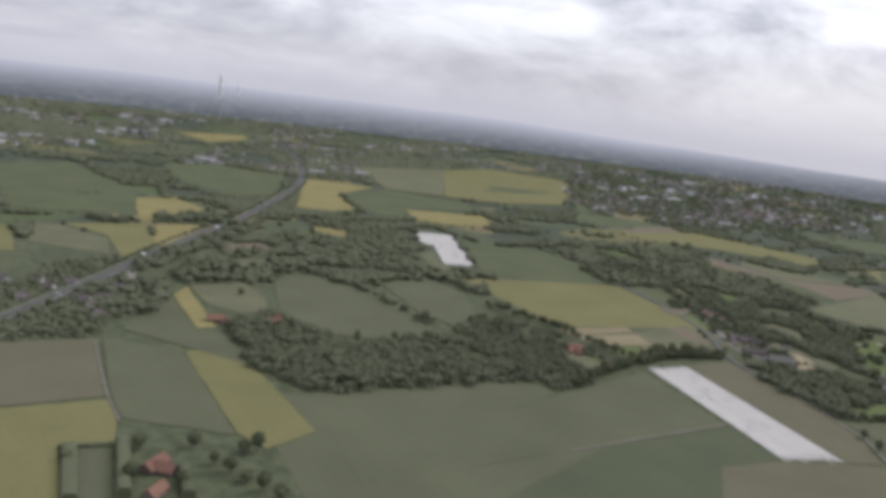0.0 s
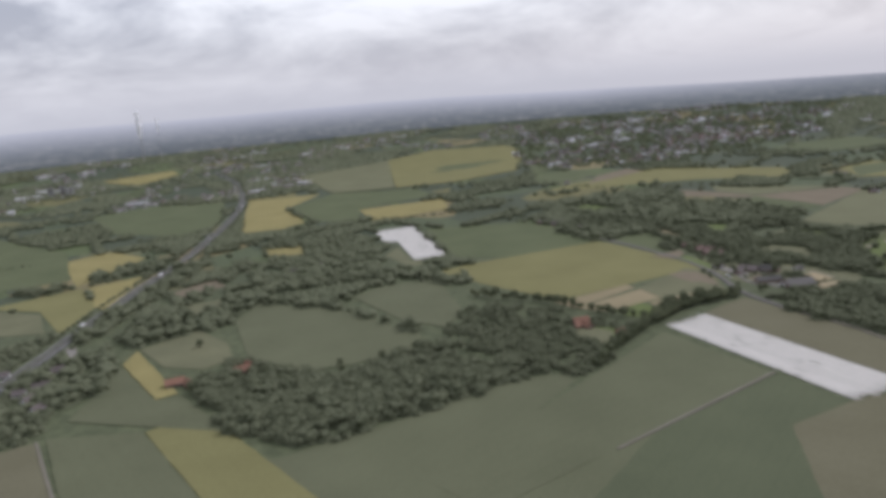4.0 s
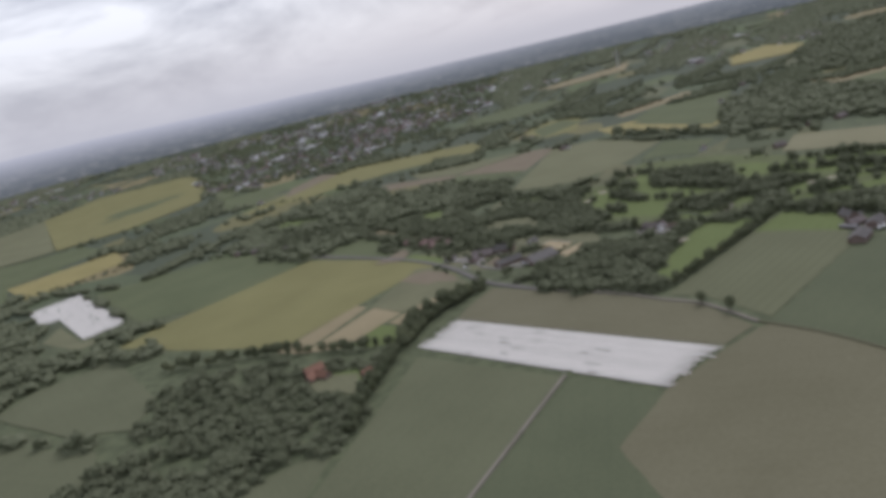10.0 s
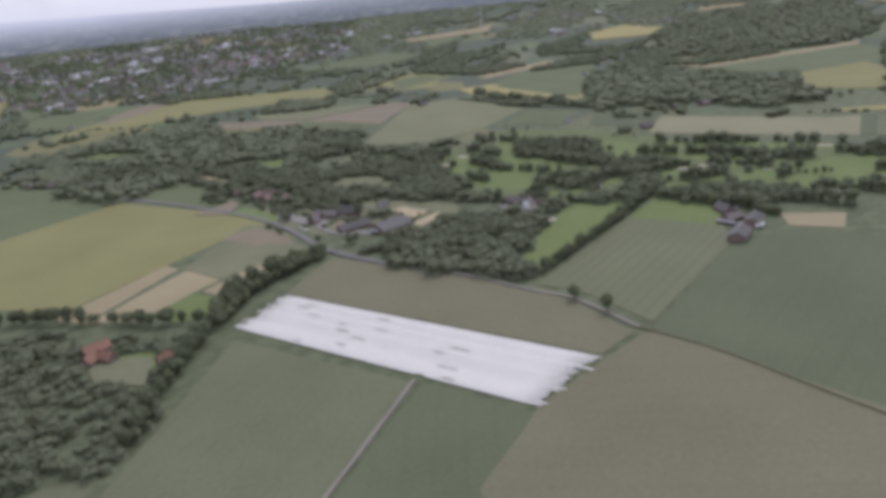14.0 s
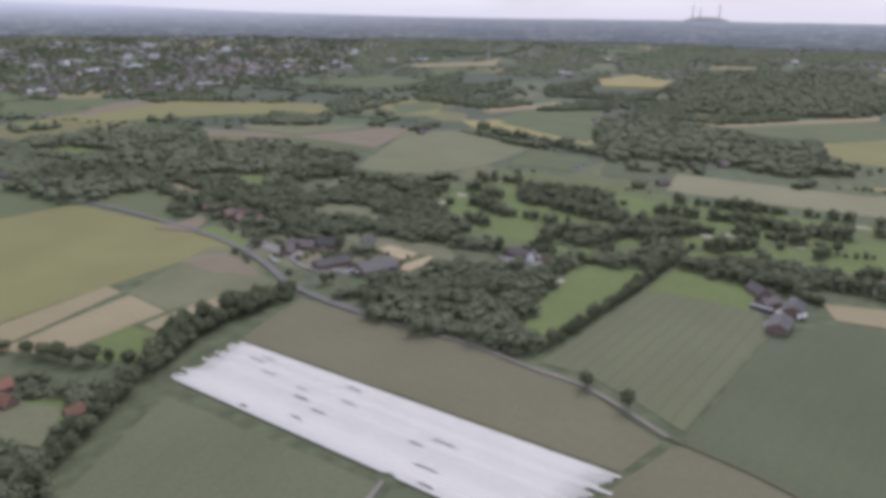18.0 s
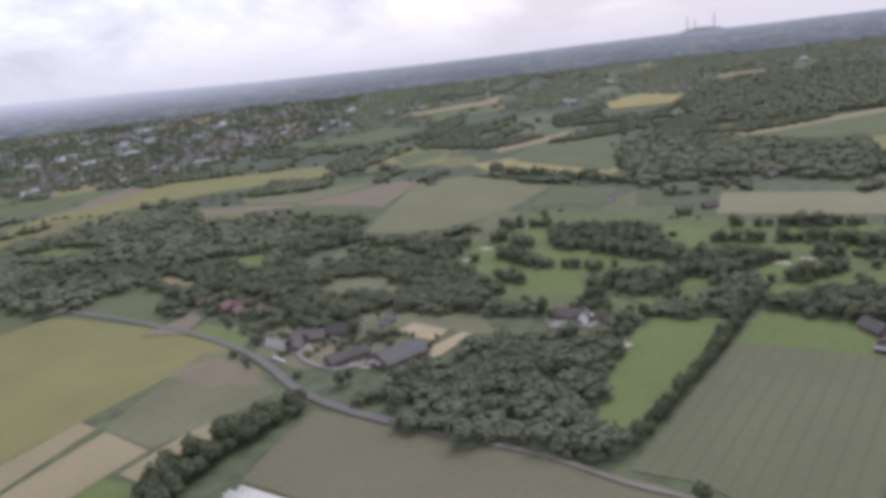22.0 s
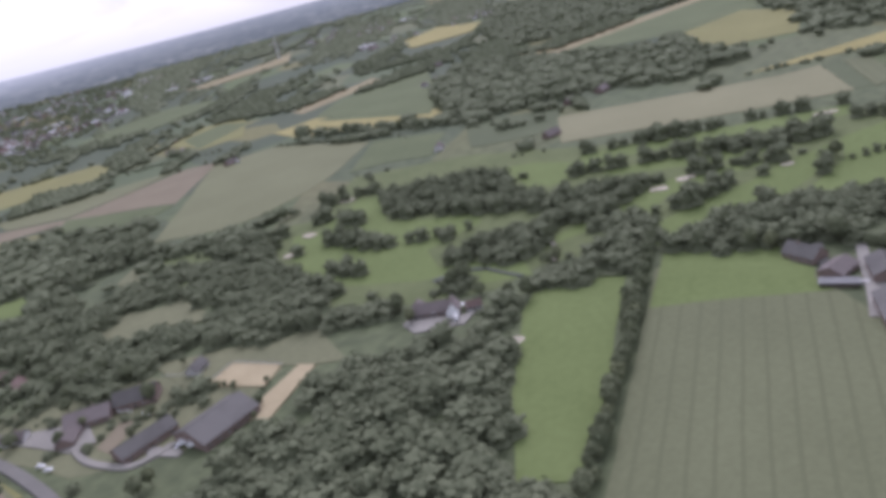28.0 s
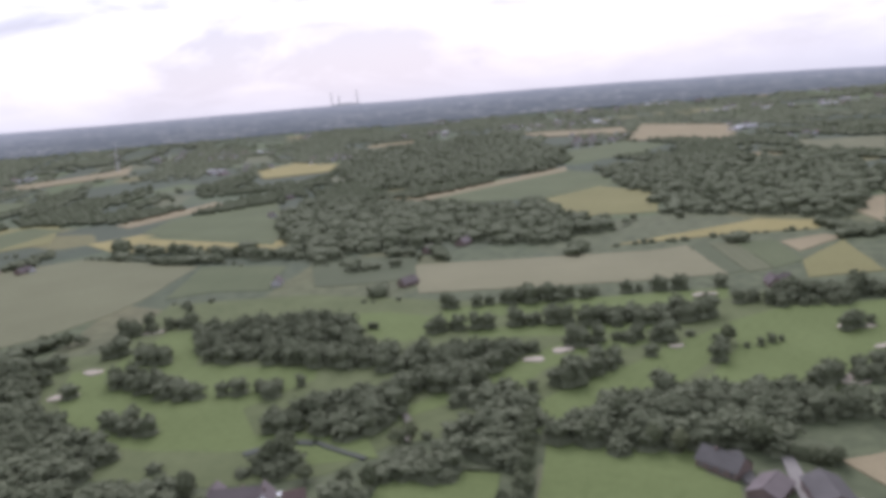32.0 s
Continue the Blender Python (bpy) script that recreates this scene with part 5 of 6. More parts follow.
CLEAR.append([(782, 870), (802, 813), (829, 754), (801, 749), (780, 806), (765, 862)])
CLEAR.append([(671, 814), (706, 822), (740, 815), (769, 802), (792, 747), (783, 745), (758, 779), (724, 799), (685, 801)])
CLEAR.append([(659, 797), (701, 780), (747, 755), (782, 742), (821, 718), (772, 716), (721, 730), (701, 752), (678, 761), (650, 767)])
CLEAR.append([(823, 721), (857, 696), (884, 639), (902, 600), (779, 613), (751, 644), (744, 673), (726, 682), (704, 727), (731, 719), (779, 710)])
CLEAR.append([(364, 860), (384, 866), (425, 864), (450, 869), (480, 872), (509, 912), (451, 919), (416, 937), (377, 917)])
CLEAR.append([(545, 872), (560, 884), (574, 874), (580, 845), (572, 834), (553, 834), (541, 856)])
CLEAR.append([(228, 876), (265, 895), (275, 873), (255, 839), (237, 852)])
CLEAR.append([(439, 706), (625, 765), (659, 720), (585, 653), (443, 610), (450, 678)])
CLEAR.append([(572, 812), (603, 820), (612, 809), (614, 776), (581, 764), (547, 751), (506, 736), (468, 726), (461, 746), (514, 781)])
CLEAR.append([(585, 751), (600, 716), (610, 686), (626, 693), (627, 706), (644, 716), (663, 742), (649, 770)])
CLEAR.append([(477, 1005), (511, 956), (529, 913), (512, 879), (503, 894), (498, 913), (492, 948), (472, 943), (467, 963)])
CLEAR.append([(633, 1256), (871, 1486), (938, 1435), (919, 1239), (806, 1187), (758, 1174), (700, 1174), (668, 1186)])
CLEAR.append([(945, 1001), (1013, 809), (1036, 783), (939, 736), (907, 806), (856, 948)])
CLEAR.append([(-214, 991), (-197, 1067), (-92, 1005), (14, 861), (9, 816), (-55, 788), (-121, 780), (-171, 851)])
CLEAR.append([(-304, 911), (-253, 967), (-204, 903), (-183, 842), (-208, 819), (-255, 839)])
CLEAR.append([(-306, 862), (-305, 907), (-217, 757), (-234, 746)])
CLEAR.append([(472, 943), (492, 948), (498, 914), (480, 906), (473, 933)])
CLEAR.append([(460, 896), (501, 903), (503, 893), (461, 879)])
CLEAR.append([(622, 896), (625, 843), (612, 830), (597, 856), (601, 877)])
CLEAR.append([(513, 1129), (544, 1056), (529, 1021), (504, 1087)])
CLEAR.append([(512, 949), (538, 922), (511, 891), (499, 922)])
CLEAR.append([(502, 1304), (528, 1281), (507, 1235), (491, 1264)])
CLEAR.append([(397, 1019), (408, 1014), (426, 985), (417, 959), (406, 966), (402, 993)])
CLEAR.append([(425, 925), (429, 902), (425, 900), (420, 918)])
CLEAR.append([(545, 866), (552, 856), (550, 839), (542, 840), (539, 856)])
CLEAR.append([(191, 826), (212, 815), (210, 789), (193, 777), (185, 798)])
CLEAR.append([(-73, 1053), (-36, 1095), (41, 1106), (65, 934), (42, 879), (-7, 922)])
CLEAR.append([(-268, 1476), (-188, 1467), (-174, 1361), (-236, 1383)])
CLEAR.append([(-357, 1178), (-302, 1251), (-273, 1200), (-326, 1149)])
CLEAR.append([(-303, 1093), (-262, 1118), (-237, 1050), (-275, 1030)])
CLEAR.append([(174, 844), (209, 804), (193, 771), (172, 798)])
CLEAR.append([(319, 1602), (373, 1627), (423, 1544), (405, 1499), (351, 1542)])
CLEAR.append([(488, 1288), (524, 1292), (505, 1233), (479, 1241)])
CLEAR.append([(547, 1190), (604, 1230), (573, 1164), (548, 1166)])
CLEAR.append([(412, 1309), (429, 1274), (432, 1163), (422, 1153), (407, 1240)])
CLEAR.append([(488, 1109), (549, 1078), (530, 1020), (482, 1065)])
CLEAR.append([(369, 1088), (390, 1093), (402, 1021), (389, 1012)])
CLEAR.append([(345, 1114), (395, 1135), (393, 1112), (369, 1085)])
CLEAR.append([(590, 880), (620, 882), (609, 853), (587, 849)])
CLEAR.append([(653, 850), (735, 812), (725, 802), (673, 825), (646, 840)])
CLEAR.append([(481, 1014), (531, 915), (515, 875), (501, 891), (467, 884), (471, 906), (472, 928), (467, 963), (462, 981)])
CLEAR.append([(426, 912), (469, 902), (461, 877), (434, 871), (419, 865), (402, 910)])
CLEAR.append([(635, 936), (646, 881), (620, 861), (606, 866), (586, 865), (592, 889)])
CLEAR.append([(589, 847), (616, 836), (605, 826), (581, 835)])
CLEAR.append([(565, 892), (581, 842), (550, 817), (533, 847), (538, 870)])

# ---- woods ----
wood([(330, 1700), (425, 1725), (500, 1640), (605, 1480), (672, 1325), (655, 1295), (584, 1283), (520, 1285), (430, 1350), (400, 1420), (360, 1470), (322, 1560)], 9.5, 0.92, 0.03, False)
wood([(621, 1460), (633, 1374), (644, 1301), (612, 1224), (588, 1209), (565, 1230), (536, 1220), (516, 1222)], 7.5, 0.80, 0.03, True)
wood([(262, 1390), (339, 1499), (410, 1373), (498, 1216), (490, 1144), (516, 1037), (559, 992), (514, 946), (436, 1032), (407, 1125), (390, 1301), (330, 1350)], 6.5, 0.72, 0.30, True)
wood([(383, 874), (431, 870), (494, 888), (506, 823), (511, 770), (477, 746), (456, 752), (457, 717), (423, 726), (425, 756), (399, 805)], 6.5, 0.72, 0.03, True)
wood([(508, 847), (502, 797), (478, 801), (445, 812), (431, 844), (485, 866)], 6.2, 0.65, 0.03, True, 4)
wood([(1214, 1370), (1335, 1358), (1217, 981), (1123, 874), (1046, 896), (1036, 1010), (980, 1109), (1050, 1229)], 11.0, 1.00, 0.03, False)
wood([(1860, 1744), (2285, 1942), (2649, 1622), (1999, 1217), (1685, 1132), (1504, 1269), (1460, 1388)], 11.0, 1.00, 0.03, False)
wood([(1629, 1032), (1755, 927), (1688, 664), (1430, 622), (1167, 661), (1208, 841), (1334, 875), (1444, 946)], 11.0, 1.00, 0.03, False)
wood([(100, 945), (159, 905), (215, 838), (245, 812), (205, 758), (150, 690), (95, 735)], 5.4, 0.42, 0.32, True, 8, "low olive scrub and bushes with small trees")
wood([(976, 1499), (982, 1177), (1167, 1331), (1285, 1273), (1249, 1017), (1108, 925), (1019, 1063), (937, 1103), (951, 1147)], 11.0, 1.00, 0.03, False)
wood([(578, 835), (584, 830), (601, 817), (579, 801), (568, 807), (551, 806), (544, 810), (544, 823), (560, 827)], 6.2, 0.65, 0.03, True, 4)
wood([(618, 908), (646, 886), (667, 854), (642, 840), (617, 853), (615, 905)], 6.2, 0.65, 0.03, True, 4)
wood([(659, 760), (682, 752), (708, 715), (726, 677), (714, 672), (686, 679), (658, 712), (656, 740)], 6.2, 0.65, 0.03, True, 4)
wood([(912, 1072), (951, 1001), (946, 999), (911, 1061)], 6.2, 0.65, 0.03, False, 4)
wood([(652, 768), (676, 750), (690, 721), (678, 695), (667, 689), (657, 708), (648, 728), (642, 762)], 6.2, 0.65, 0.03, True, 4)
wood([(618, 1216), (656, 1176), (663, 1104), (644, 1113), (605, 1188)], 6.2, 0.65, 0.03, False, 4)
wood([(588, 879), (601, 883), (603, 869), (590, 853), (580, 856)], 5.6, 0.62, 0.03, True, 3, "clump of dark trees beside the ditch", False)
wood([(514, 1145), (581, 1148), (616, 1060), (589, 1003), (580, 947), (556, 944), (523, 1011), (505, 1112)], 6.2, 0.65, 0.03, True, 4)
wood([(425, 1324), (514, 1146), (508, 991), (466, 993), (464, 1054), (435, 1188)], 6.2, 0.65, 0.30, True, 4)
wood([(500, 872), (530, 842), (547, 803), (532, 790), (498, 783), (485, 792), (483, 803), (483, 839)], 6.2, 0.65, 0.03, True, 4)
wood([(516, 985), (544, 929), (571, 892), (563, 881), (528, 904), (508, 932)], 6.2, 0.65, 0.03, True, 4)
wood([(-186, 839), (-91, 763), (-34, 743), (33, 758), (108, 737), (87, 702), (5, 646), (-60, 641), (-148, 693)], 6.5, 0.72, 0.03, True)
wood([(-275, 1494), (-187, 1556), (-78, 1489), (-40, 1258), (-37, 1152), (-102, 1134), (-151, 1123), (-205, 1114), (-242, 1220), (-186, 1251)], 8.5, 0.92, 0.03, False)
wood([(-206, 1080), (-92, 1029), (-32, 926), (18, 888), (5, 864), (-87, 972), (-189, 1029)], 8.5, 0.92, 0.03, False)
wood([(33, 921), (103, 958), (137, 918), (150, 860), (120, 700), (97, 690), (83, 760), (40, 840)], 6.0, 0.52, 0.30, True, 8, "low scrub and small trees")
wood([(12, 1143), (89, 1103), (81, 1062), (25, 1087)], 8.5, 0.92, 0.03, False)
wood([(-110, 752), (-68, 753), (-23, 790), (16, 822), (39, 813), (51, 762), (59, 694), (1, 680), (-40, 616), (-95, 617), (-146, 652), (-171, 700), (-201, 758), (-194, 793), (-145, 773)], 6.5, 0.72, 0.03, True)
wood([(-408, 846), (-388, 879), (-351, 927), (-297, 829), (-295, 777), (-330, 746), (-361, 747)], 8.5, 0.92, 0.30, False)
wood([(-355, 969), (-320, 1030), (-248, 1135), (-201, 1059), (-203, 993), (-232, 968), (-318, 919)], 8.5, 0.92, 0.30, False)
wood([(-451, 614), (-433, 663), (-413, 743), (-427, 850), (-392, 856), (-317, 716), (-312, 677), (-383, 638)], 6.0, 0.50, 0.12, False)
wood([(-477, 649), (-485, 799), (-498, 956), (-434, 1037), (-435, 865), (-439, 726), (-443, 646)], 6.0, 0.50, 0.12, False)
wood([(-546, 1355), (-482, 1423), (-403, 1424), (-379, 1370), (-454, 1366), (-509, 1310)], 11.0, 1.00, 0.03, False)
wood([(-629, 1294), (-545, 1311), (-529, 1281), (-610, 1255)], 11.0, 1.00, 0.03, False)
wood([(-407, 979), (-393, 1134), (-365, 1433), (-341, 1395), (-364, 1145), (-385, 960)], 8.5, 0.92, 0.03, False)
wood([(-349, 952), (-322, 1061), (-282, 1374), (-255, 1336), (-301, 1038), (-326, 942)], 8.5, 0.92, 0.30, False)
wood([(262, 1368), (320, 1353), (384, 1322), (397, 1284), (339, 1256), (303, 1259), (279, 1298)], 11.0, 1.00, 0.03, False)
wood([(657, 820), (681, 828), (689, 804), (683, 791), (666, 778), (643, 777), (619, 771), (621, 798)], 6.0, 0.68, 0.06, True, 3, "dark mass of trees on the golf course", False)
wood([(652, 774), (666, 766), (672, 753), (697, 757), (697, 737), (710, 715), (725, 690), (656, 675), (658, 691), (660, 711), (641, 719), (639, 744), (632, 763)], 6.0, 0.68, 0.06, True, 3, "dark mass of trees on the golf course", False)
wood([(598, 816), (615, 822), (626, 807), (613, 794), (601, 791)], 5.6, 0.55, 0.03, True, 3, "clump of dark trees in the open golf grass", False)
grove([(718, 1118), (728, 1109), (715, 1083), (719, 1089), (712, 1110)], 7.0, 0.92, "clump of tall dark trees on the golf course")
grove([(672, 1079), (693, 1087), (688, 1068), (682, 1065), (672, 1081)], 7.0, 0.92, "clump of tall dark trees on the golf course")
grove([(723, 1090), (744, 1090), (754, 1075), (749, 1071), (735, 1071), (735, 1103)], 7.0, 0.92, "clump of tall dark trees on the golf course")
grove([(680, 1058), (691, 1052), (694, 1037), (679, 1022), (672, 1051)], 7.0, 0.92, "clump of tall dark trees on the golf course")
grove([(643, 1033), (656, 1018), (651, 990), (644, 963), (637, 957), (637, 981), (636, 1024)], 7.0, 0.92, "clump of tall dark trees on the golf course")
grove([(647, 1092), (657, 1084), (663, 1071), (662, 1072), (653, 1100)], 7.0, 0.92, "clump of tall dark trees on the golf course")
grove([(625, 1154), (634, 1116), (638, 1089), (622, 1037), (626, 1045), (612, 1085), (603, 1119)], 7.0, 0.92, "clump of tall dark trees on the golf course")
grove([(580, 1075), (589, 1046), (592, 1022), (593, 1008), (577, 974), (578, 978), (567, 990), (552, 1030)], 7.0, 0.92, "long row of tall dark trees beside a fairway")
grove([(600, 988), (607, 974), (601, 949), (592, 936), (595, 944), (596, 965), (605, 995)], 7.0, 0.92, "clump of tall dark trees on the golf course")
grove([(737, 1056), (756, 1021), (770, 959), (750, 924), (719, 895), (722, 878), (704, 869), (696, 924), (694, 969), (687, 1005)], 7.0, 0.92, "long row of tall dark trees beside a fairway")
grove([(649, 961), (659, 944), (671, 915), (681, 919), (651, 919), (645, 933), (646, 958)], 7.0, 0.92, "clump of tall dark trees on the golf course")
grove([(612, 902), (625, 899), (651, 896), (663, 871), (684, 857), (651, 839), (628, 849), (622, 869), (615, 899)], 7.0, 0.92, "long row of tall dark trees beside a fairway")
grove([(826, 913), (834, 885), (848, 870), (863, 834), (883, 799), (906, 732), (903, 731), (878, 798), (851, 830), (819, 909)], 7.0, 0.92, "long row of tall dark trees beside a fairway")
grove([(766, 889), (787, 855), (800, 838), (811, 798), (825, 773), (842, 746), (839, 728), (840, 726), (819, 743), (804, 779), (798, 812), (795, 837), (774, 894)], 7.0, 0.92, "long row of tall dark trees beside a fairway")
grove([(724, 880), (738, 859), (746, 827), (757, 798), (770, 770), (785, 742), (792, 744), (780, 773), (771, 796), (746, 811), (729, 821), (710, 822), (687, 818), (678, 854)], 7.0, 0.92, "long row of tall dark trees beside a fairway")
grove([(697, 802), (710, 788), (739, 776), (750, 758), (767, 739), (779, 741), (736, 761), (703, 777), (692, 798)], 7.0, 0.92, "long row of tall dark trees beside a fairway")
grove([(695, 733), (723, 723), (743, 717), (777, 719), (778, 712), (770, 711), (720, 722), (707, 735)], 7.0, 0.92, "long row of tall dark trees beside a fairway")
grove([(873, 724), (877, 707), (897, 660), (918, 599), (905, 600), (890, 639), (860, 675), (858, 706), (861, 722)], 7.0, 0.92, "clump of tall dark trees on the golf course")
grove([(805, 665), (838, 641), (849, 611), (850, 611), (839, 641), (825, 660)], 7.0, 0.92, "clump of tall dark trees on the golf course")
grove([(727, 674), (743, 655), (758, 619), (775, 617), (766, 643), (750, 662), (741, 674)], 7.0, 0.92, "clump of tall dark trees on the golf course")
grove([(660, 750), (676, 743), (684, 723), (699, 702), (720, 688), (719, 672), (707, 645), (711, 631), (706, 631), (692, 669), (684, 700), (659, 746)], 7.0, 0.92, "long row of tall dark trees beside a fairway")
grove([(778, 711), (798, 686), (818, 666), (818, 666), (790, 691), (774, 707)], 5.0, 0.40, "low row of bushes between two fairways")
grove([(768, 941), (773, 927), (771, 926), (766, 940)], 5.0, 0.40, "low row of bushes between two fairways")
scatter([(615, 1209), (685, 1088), (793, 1143), (840, 1035), (842, 831), (909, 670), (708, 659), (665, 771), (624, 831), (593, 842), (569, 881), (557, 938), (559, 1118)], 420, 0.42, 55, 0.12, "scattered bushes and small trees in the golf rough")
scatter([(440, 1386), (527, 1204), (563, 951), (504, 888), (468, 914), (429, 1012), (373, 1154)], 1200, 0.8, 60, 0.0, "loose trees and bushes round the farms and clearings")
scatter([(415, 1131), (486, 938), (465, 890), (426, 876), (379, 912), (373, 1003)], 700, 0.36, 30, -0.1, "garden bushes and small trees round the farmyard")


town_trees = []
while len(town_trees) < 2300:
    x, y = rnd.uniform(min(xs), max(xs)), rnd.uniform(min(ys), max(ys))
    if inside(x, y, TOWN) and all((x - a) ** 2 + (y - b) ** 2 > 11 ** 2 for a, b in town_spots):
        town_trees.append((x, y, rnd.uniform(0.6, 1.1)))
thicket(town_trees, "town_trees", "garden trees between the houses of the town", "trees", LEAF_B)


TAKEN.append(TOWN)


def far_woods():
    """Belts and blocks of far woodland wherever no field, road or house stands."""
    rng = np.random.default_rng(9)
    octa = (np.array(((1, 0, 0), (-1, 0, 0), (0, 1, 0), (0, -1, 0), (0, 0, 1.0), (0, 0, -1.0))), np.array(((0, 2, 4), (2, 1, 4), (1, 3, 4), (3, 0, 4), (2, 0, 5), (1, 2, 5), (3, 1, 5), (0, 3, 5))))
    vs, fs, n = [], [], 0
    boxes = [(min(p[0] for p in q), max(p[0] for p in q), min(p[1] for p in q), max(p[1] for p in q), q) for q in TAKEN]
    for belt in range(760):
        a, r = radians(rng.uniform(-46, 110)), 800 + 3240 * rng.uniform() ** 0.7
        x0, y0 = MID[0] + r * math.sin(a), MID[1] + r * math.cos(a)
        far = r > 2300
        turn = 0.62 + 0.25 * noise.noise((x0 / 900, y0 / 900, 3)) + rng.choice((0, 0, 0, math.pi / 2)) + rng.normal() * 0.15
        length, wide = rng.uniform(60, 380) * (1.5 if far else 1), rng.choice((6, 9, 16, 34, 70)) * (2.0 if far else 1)
        big = 15.0 if far else (9.0 if r > 1500 else 5.6)
        bv, bf = octa if r > 1500 else ICO1
        c, s = math.cos(turn), math.sin(turn)
        for _ in range(int(length * wide / (big * big * 1.1)) + int(length / big)):
            u = rng.normal() * 0.27 * length
            w = rng.normal() * 0.33 * wide + 14 * noise.noise((x0 + u / 60, y0, 1))
            x, y = x0 + u * c - w * s, y0 + u * s + w * c
            if math.hypot(x - MID[0], y - MID[1]) > BACK - 60:
                continue
            fx, fy = x + 30 * math.sin(a), y + 30 * math.cos(a)
            if any(b[0] - 40 < x < b[1] + 40 and b[2] - 40 < y < b[3] + 40 and (inside(x, y, b[4]) or inside(fx, fy, b[4])) for b in boxes):
                continue
            k = big * rng.uniform(0.7, 1.35)
            v = bv * (1 + rng.normal(size=(len(bv), 1)) * 0.22) * np.array((k, k, k * (0.42 if far else 0.7))) + np.array((x, y, land(x, y) + (2.0 if far else 4.0)))
            vs.append(v)
            fs.append(bf + n)
            n += len(v)
    ob = new("far_woodland", mesh_of("far_woodland", np.concatenate(vs), np.concatenate(fs), (WOOD_LEAF,)))
    tagged(ob, "belts of dark far woodland between fields and houses", "woodland", kind="stuff")


BACK = 3600.0
far_woods()


def horizon_backdrop():
    """Far hills closing the view all round beyond everything built, their haze painted in."""
    m = bpy.data.materials.new("painted_haze_distance")
    m.use_nodes = True
    n, l = m.node_tree.nodes, m.node_tree.links
    n.clear()
    uv = n.new("ShaderNodeUVMap")
    cut = n.new("ShaderNodeSeparateXYZ")
    l.new(uv.outputs["UV"], cut.inputs["Vector"])
    stretch = n.new("ShaderNodeMapping")
    stretch.inputs["Scale"].default_value = (800.0, 30.0, 1.0)
    l.new(uv.outputs["UV"], stretch.inputs["Vector"])
    grain = n.new("ShaderNodeTexNoise")
    grain.inputs["Scale"].default_value, grain.inputs["Detail"].default_value, grain.inputs["Roughness"].default_value = 1.0, 6.0, 0.62
    l.new(stretch.outputs["Vector"], grain.inputs["Vector"])
    wide = n.new("ShaderNodeMapping")
    wide.inputs["Scale"].default_value = (420.0, 26.0, 1.0)
    l.new(uv.outputs["UV"], wide.inputs["Vector"])
    cells = n.new("ShaderNodeTexVoronoi")
    cells.inputs["Scale"].default_value = 1.0
    l.new(wide.outputs["Vector"], cells.inputs["Vector"])
    tint = n.new("ShaderNodeSeparateColor")
    l.new(cells.outputs["Color"], tint.inputs["Color"])
    patch = n.new("ShaderNodeMath")
    patch.operation, patch.inputs[1].default_value = "MULTIPLY_ADD", 0.30
    l.new(tint.outputs["Red"], patch.inputs[0])
    l.new(grain.outputs["Fac"], patch.inputs[2])
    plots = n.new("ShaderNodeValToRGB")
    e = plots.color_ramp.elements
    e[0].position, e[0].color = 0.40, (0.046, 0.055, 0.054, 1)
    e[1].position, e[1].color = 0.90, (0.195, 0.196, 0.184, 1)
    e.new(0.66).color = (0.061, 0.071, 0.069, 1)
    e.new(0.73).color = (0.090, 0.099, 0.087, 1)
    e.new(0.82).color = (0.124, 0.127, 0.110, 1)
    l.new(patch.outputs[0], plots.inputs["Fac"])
    # the painted haze is thinner to the east
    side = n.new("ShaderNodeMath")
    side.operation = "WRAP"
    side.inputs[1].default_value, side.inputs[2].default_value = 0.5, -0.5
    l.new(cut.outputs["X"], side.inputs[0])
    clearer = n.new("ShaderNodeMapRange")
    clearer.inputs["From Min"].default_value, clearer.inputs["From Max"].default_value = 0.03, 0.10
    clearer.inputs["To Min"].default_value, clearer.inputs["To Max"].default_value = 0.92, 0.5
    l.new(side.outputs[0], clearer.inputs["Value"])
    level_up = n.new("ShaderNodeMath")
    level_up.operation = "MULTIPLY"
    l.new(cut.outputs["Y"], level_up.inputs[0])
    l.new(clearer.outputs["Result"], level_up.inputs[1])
    # haze painted as a ramp to pale blue-grey towards the top
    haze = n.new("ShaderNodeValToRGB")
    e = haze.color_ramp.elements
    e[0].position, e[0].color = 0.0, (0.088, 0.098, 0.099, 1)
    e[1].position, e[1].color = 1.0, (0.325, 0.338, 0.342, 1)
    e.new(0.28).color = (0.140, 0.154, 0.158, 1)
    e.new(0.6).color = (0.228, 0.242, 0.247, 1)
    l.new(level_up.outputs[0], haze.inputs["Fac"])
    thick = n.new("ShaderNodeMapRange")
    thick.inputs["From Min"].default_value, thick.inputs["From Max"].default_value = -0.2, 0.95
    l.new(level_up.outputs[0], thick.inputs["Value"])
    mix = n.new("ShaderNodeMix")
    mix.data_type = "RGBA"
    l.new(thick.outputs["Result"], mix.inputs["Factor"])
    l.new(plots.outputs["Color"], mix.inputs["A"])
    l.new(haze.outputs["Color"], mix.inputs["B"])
    # the backdrop glows by itself and takes no sun or sky light
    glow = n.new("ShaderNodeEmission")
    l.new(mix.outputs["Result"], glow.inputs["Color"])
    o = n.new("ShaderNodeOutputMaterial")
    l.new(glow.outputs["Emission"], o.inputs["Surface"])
    bm = bmesh.new()
    lay = bm.loops.layers.uv.new("UVMap")
    rows = []
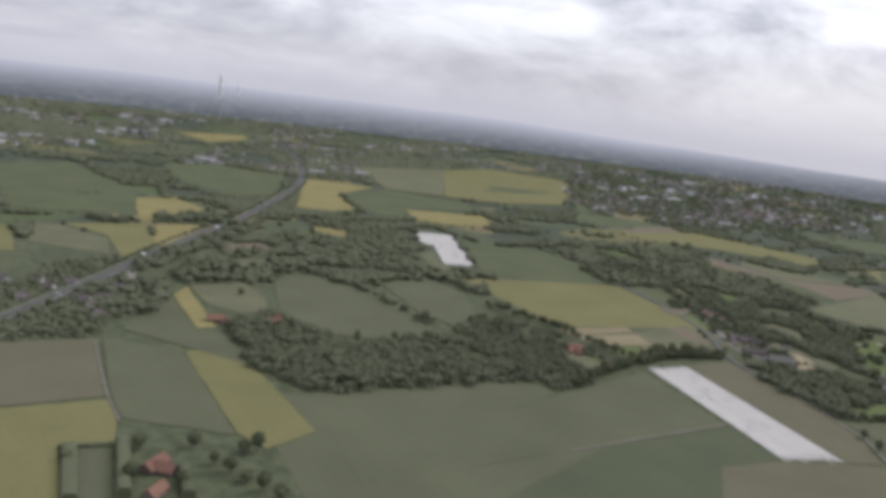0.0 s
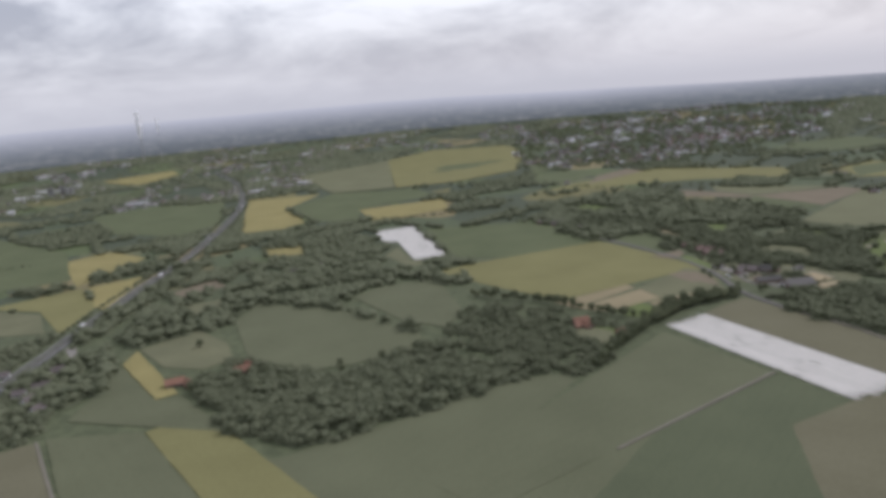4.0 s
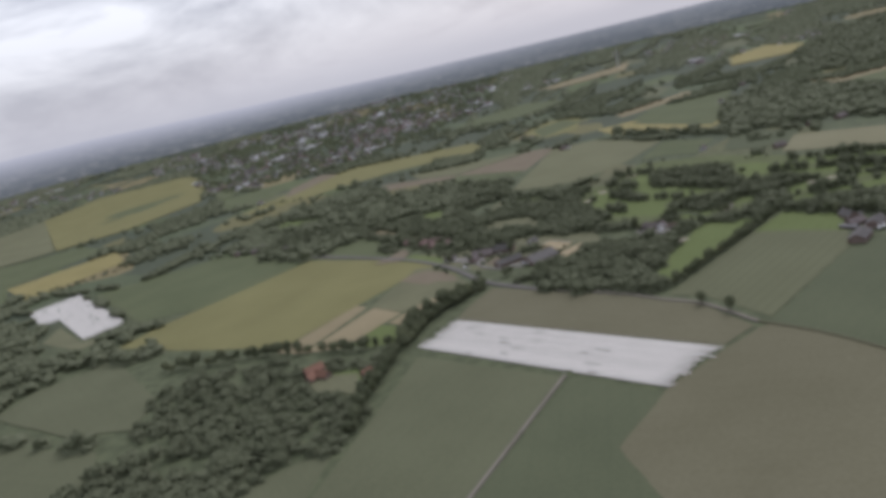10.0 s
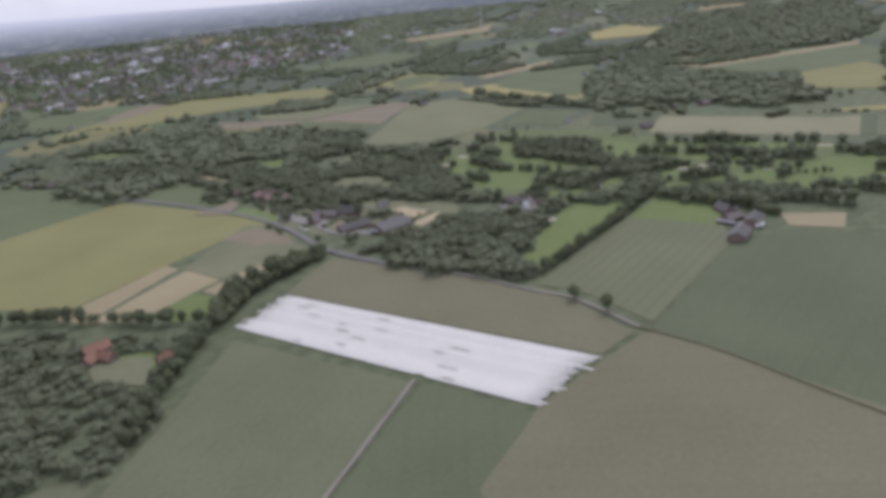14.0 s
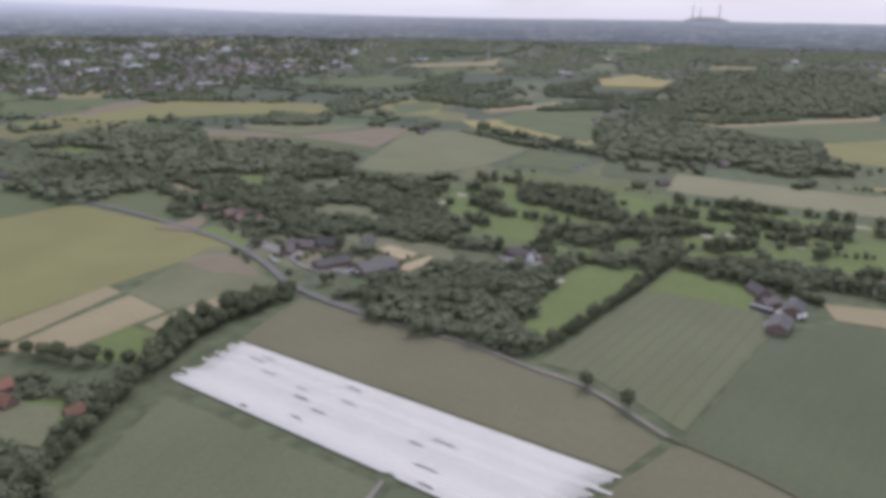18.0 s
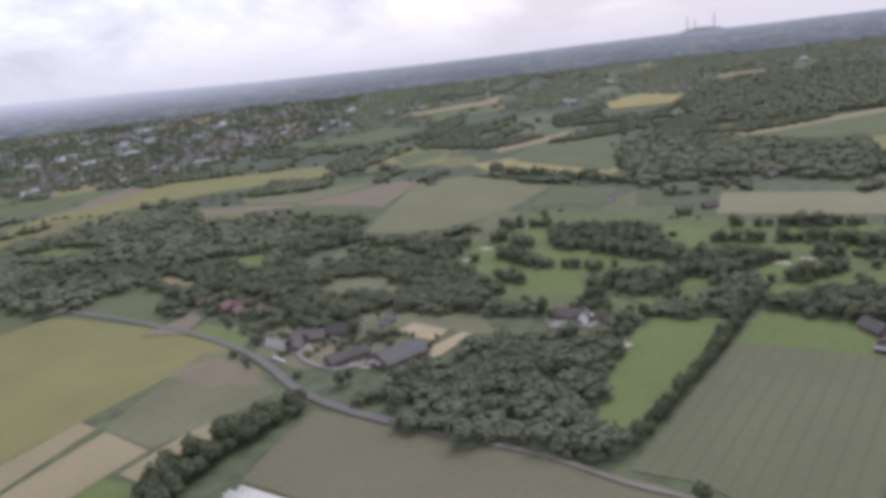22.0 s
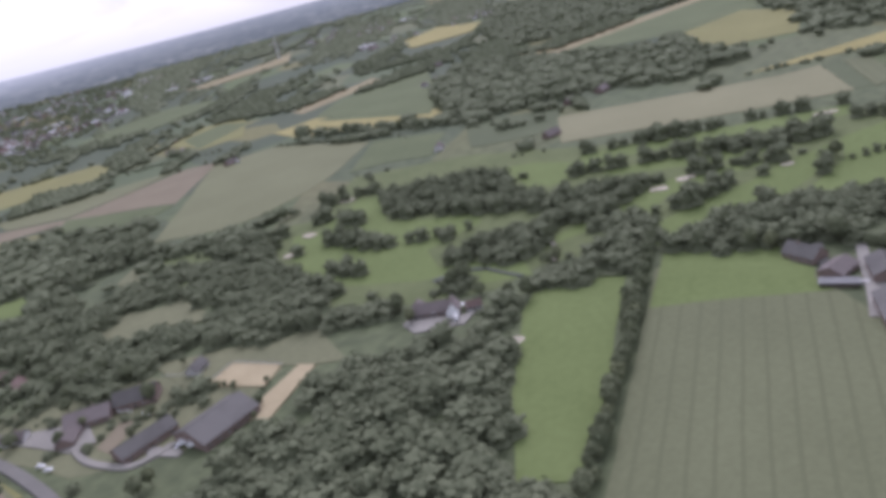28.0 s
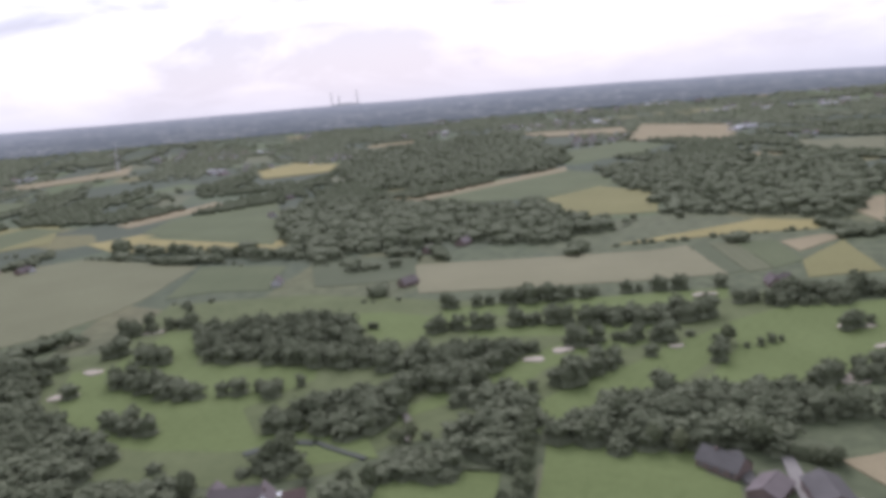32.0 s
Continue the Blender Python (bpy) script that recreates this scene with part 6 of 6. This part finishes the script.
    for i in range(241):
        a = 2 * math.pi * i / 240
        deg = math.degrees(a) if a < math.pi else math.degrees(a) - 360
        s = (BACK - FLAT) / (EDGE - FLAT)
        top = float(np.interp(deg, HILLS_AT, HILLS))
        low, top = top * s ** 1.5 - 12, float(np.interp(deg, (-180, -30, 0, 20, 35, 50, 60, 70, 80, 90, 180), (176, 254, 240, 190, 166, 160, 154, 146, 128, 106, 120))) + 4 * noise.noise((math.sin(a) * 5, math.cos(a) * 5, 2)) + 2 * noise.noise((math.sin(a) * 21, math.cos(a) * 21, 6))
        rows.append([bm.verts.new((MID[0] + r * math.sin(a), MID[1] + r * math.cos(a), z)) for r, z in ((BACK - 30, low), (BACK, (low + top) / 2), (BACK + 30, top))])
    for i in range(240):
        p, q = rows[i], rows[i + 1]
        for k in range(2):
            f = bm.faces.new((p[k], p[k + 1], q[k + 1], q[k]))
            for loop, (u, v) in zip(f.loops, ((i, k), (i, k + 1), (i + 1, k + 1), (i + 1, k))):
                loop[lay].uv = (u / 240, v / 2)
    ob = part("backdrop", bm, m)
    tagged(ob, "pale blue-grey self-lit hills along the horizon with painted haze", "horizon", kind="structure")


horizon_backdrop()

# ---- trees one by one ----
tree_line([(467, 725), (505, 733), (542, 742), (594, 767)], 5.0, 0.42, 1.0)
tree_belt([(934, 1401), (936, 1306), (936, 1238), (926, 1187)], 9, 0.45)
tree_belt([(940, 1436), (933, 1286), (946, 1231)], 9, 0.45)
tree_belt([(626, 1832), (698, 1767), (818, 1672)], 9, 0.45)
tree_belt([(349, 2048), (455, 1894), (549, 1778)], 9, 0.45)
tree_line([(456, 717), (514, 734), (568, 750), (662, 783)], 3.6, 0.62, 1.6)
tree_line([(253, 822), (291, 865), (325, 877), (378, 892)], 4.4, 1.0)
tree_line([(258, 815), (296, 857), (328, 869), (376, 884)], 5.5, 0.85)
tree_line([(82, 1000), (118, 972), (174, 924), (223, 862), (255, 832)], 6.0, 0.85)
tree_line([(255, 826), (228, 789), (203, 758), (165, 708)], 6.0, 0.82)
tree_belt([(-766, 1272), (-677, 1294), (-556, 1318)], 9, 0.45)
tree_belt([(-93, 1650), (83, 1709), (230, 1692)], 9, 0.45)
tree_belt([(-138, 2254), (132, 2172)], 9, 0.45)
tree_belt([(1033, 844), (1054, 794), (1085, 750)], 9, 0.45)
tree_belt([(1085, 746), (1109, 688)], 9, 0.45)
tree_belt([(937, 1109), (940, 1034)], 9, 0.45)
tree_belt([(619, 1763), (680, 1743), (749, 1716), (820, 1673)], 9, 0.40)
tree_belt([(854, 1689), (893, 1663), (927, 1622)], 9, 0.42)
tree_belt([(871, 1715), (944, 1561)], 9, 0.45)
tree_belt([(-104, 1723), (72, 1699)], 9, 0.45)
tree_belt([(-781, 1534), (-726, 1556)], 9, 0.45)
tree_belt([(-399, 675), (-397, 806), (-397, 968), (-397, 1189), (-390, 1475), (-408, 1879), (-449, 2246)], 6, 0.42)
tree_belt([(-439, 678), (-437, 809), (-436, 972), (-436, 1194), (-429, 1482), (-447, 1885), (-488, 2250)], 6, 0.42)
for x, y, size in (
    (473, 942, 0.35),
    (473, 935, 0.35),
    (473, 929, 0.30),
    (474, 923, 0.35),
    (477, 903, 0.30),
    (483, 907, 0.30),
    (444, 951, 0.50),
    (423, 982, 0.60),
    (428, 1010, 0.70),
    (444, 989, 0.50),
    (483, 981, 0.40),
    (467, 893, 0.40),
    (458, 886, 0.40),
    (438, 669, 0.80),
    (438, 641, 0.80),
    (963, 1228, 1.10),
    (785, 716, 1.00),
    (784, 716, 1.00),
    (689, 1129, 0.80),
    (682, 1145, 0.80),
    (438, 1029, 0.80),
    (426, 1037, 0.80),
    (451, 963, 0.80),
    (462, 1004, 0.80),
    (397, 1008, 0.70),
    (409, 979, 0.60),
):
    tree(x, y, size)
for x, y, size in (
    (408, 894, 0.80),
    (401, 893, 0.80),
    (426, 940, 0.50),
    (451, 1032, 0.90),
    (458, 1025, 0.90),
    (439, 1046, 0.90),
    (438, 1157, 0.80),
    (427, 1174, 0.80),
    (412, 1178, 0.80),
    (446, 1106, 0.80),
    (427, 1099, 0.70),
    (651, 716, 0.90),
    (667, 693, 0.90),
    (661, 688, 1.00),
    (655, 668, 0.60),
    (657, 662, 0.60),
    (651, 726, 1.00),
    (596, 864, 1.00),
    (591, 869, 0.90),
    (585, 847, 0.80),
    (586, 817, 0.80),
    (583, 826, 0.70),
    (558, 882, 0.90),
    (551, 868, 0.80),
    (623, 827, 0.90),
    (628, 823, 0.90),
):
    tree(x, y, size)
for x, y, size in (
    (367, 890, 0.80),
    (368, 880, 0.80),
    (650, 751, 0.80),
    (669, 743, 0.90),
    (-173, 465, 1.00),
    (-138, 477, 1.00),
    (-159, 419, 1.00),
    (-125, 422, 0.90),
    (-102, 479, 1.10),
    (-93, 483, 1.10),
    (-209, 435, 0.90),
    (-120, 753, 0.90),
    (-106, 744, 0.90),
    (-64, 769, 0.90),
    (-136, 771, 0.90),
    (-202, 752, 0.90),
    (-233, 899, 0.80),
    (-201, 771, 0.80),
    (-7, 797, 0.80),
    (-26, 796, 0.80),
    (-67, 787, 0.70),
):
    tree(x, y, size)
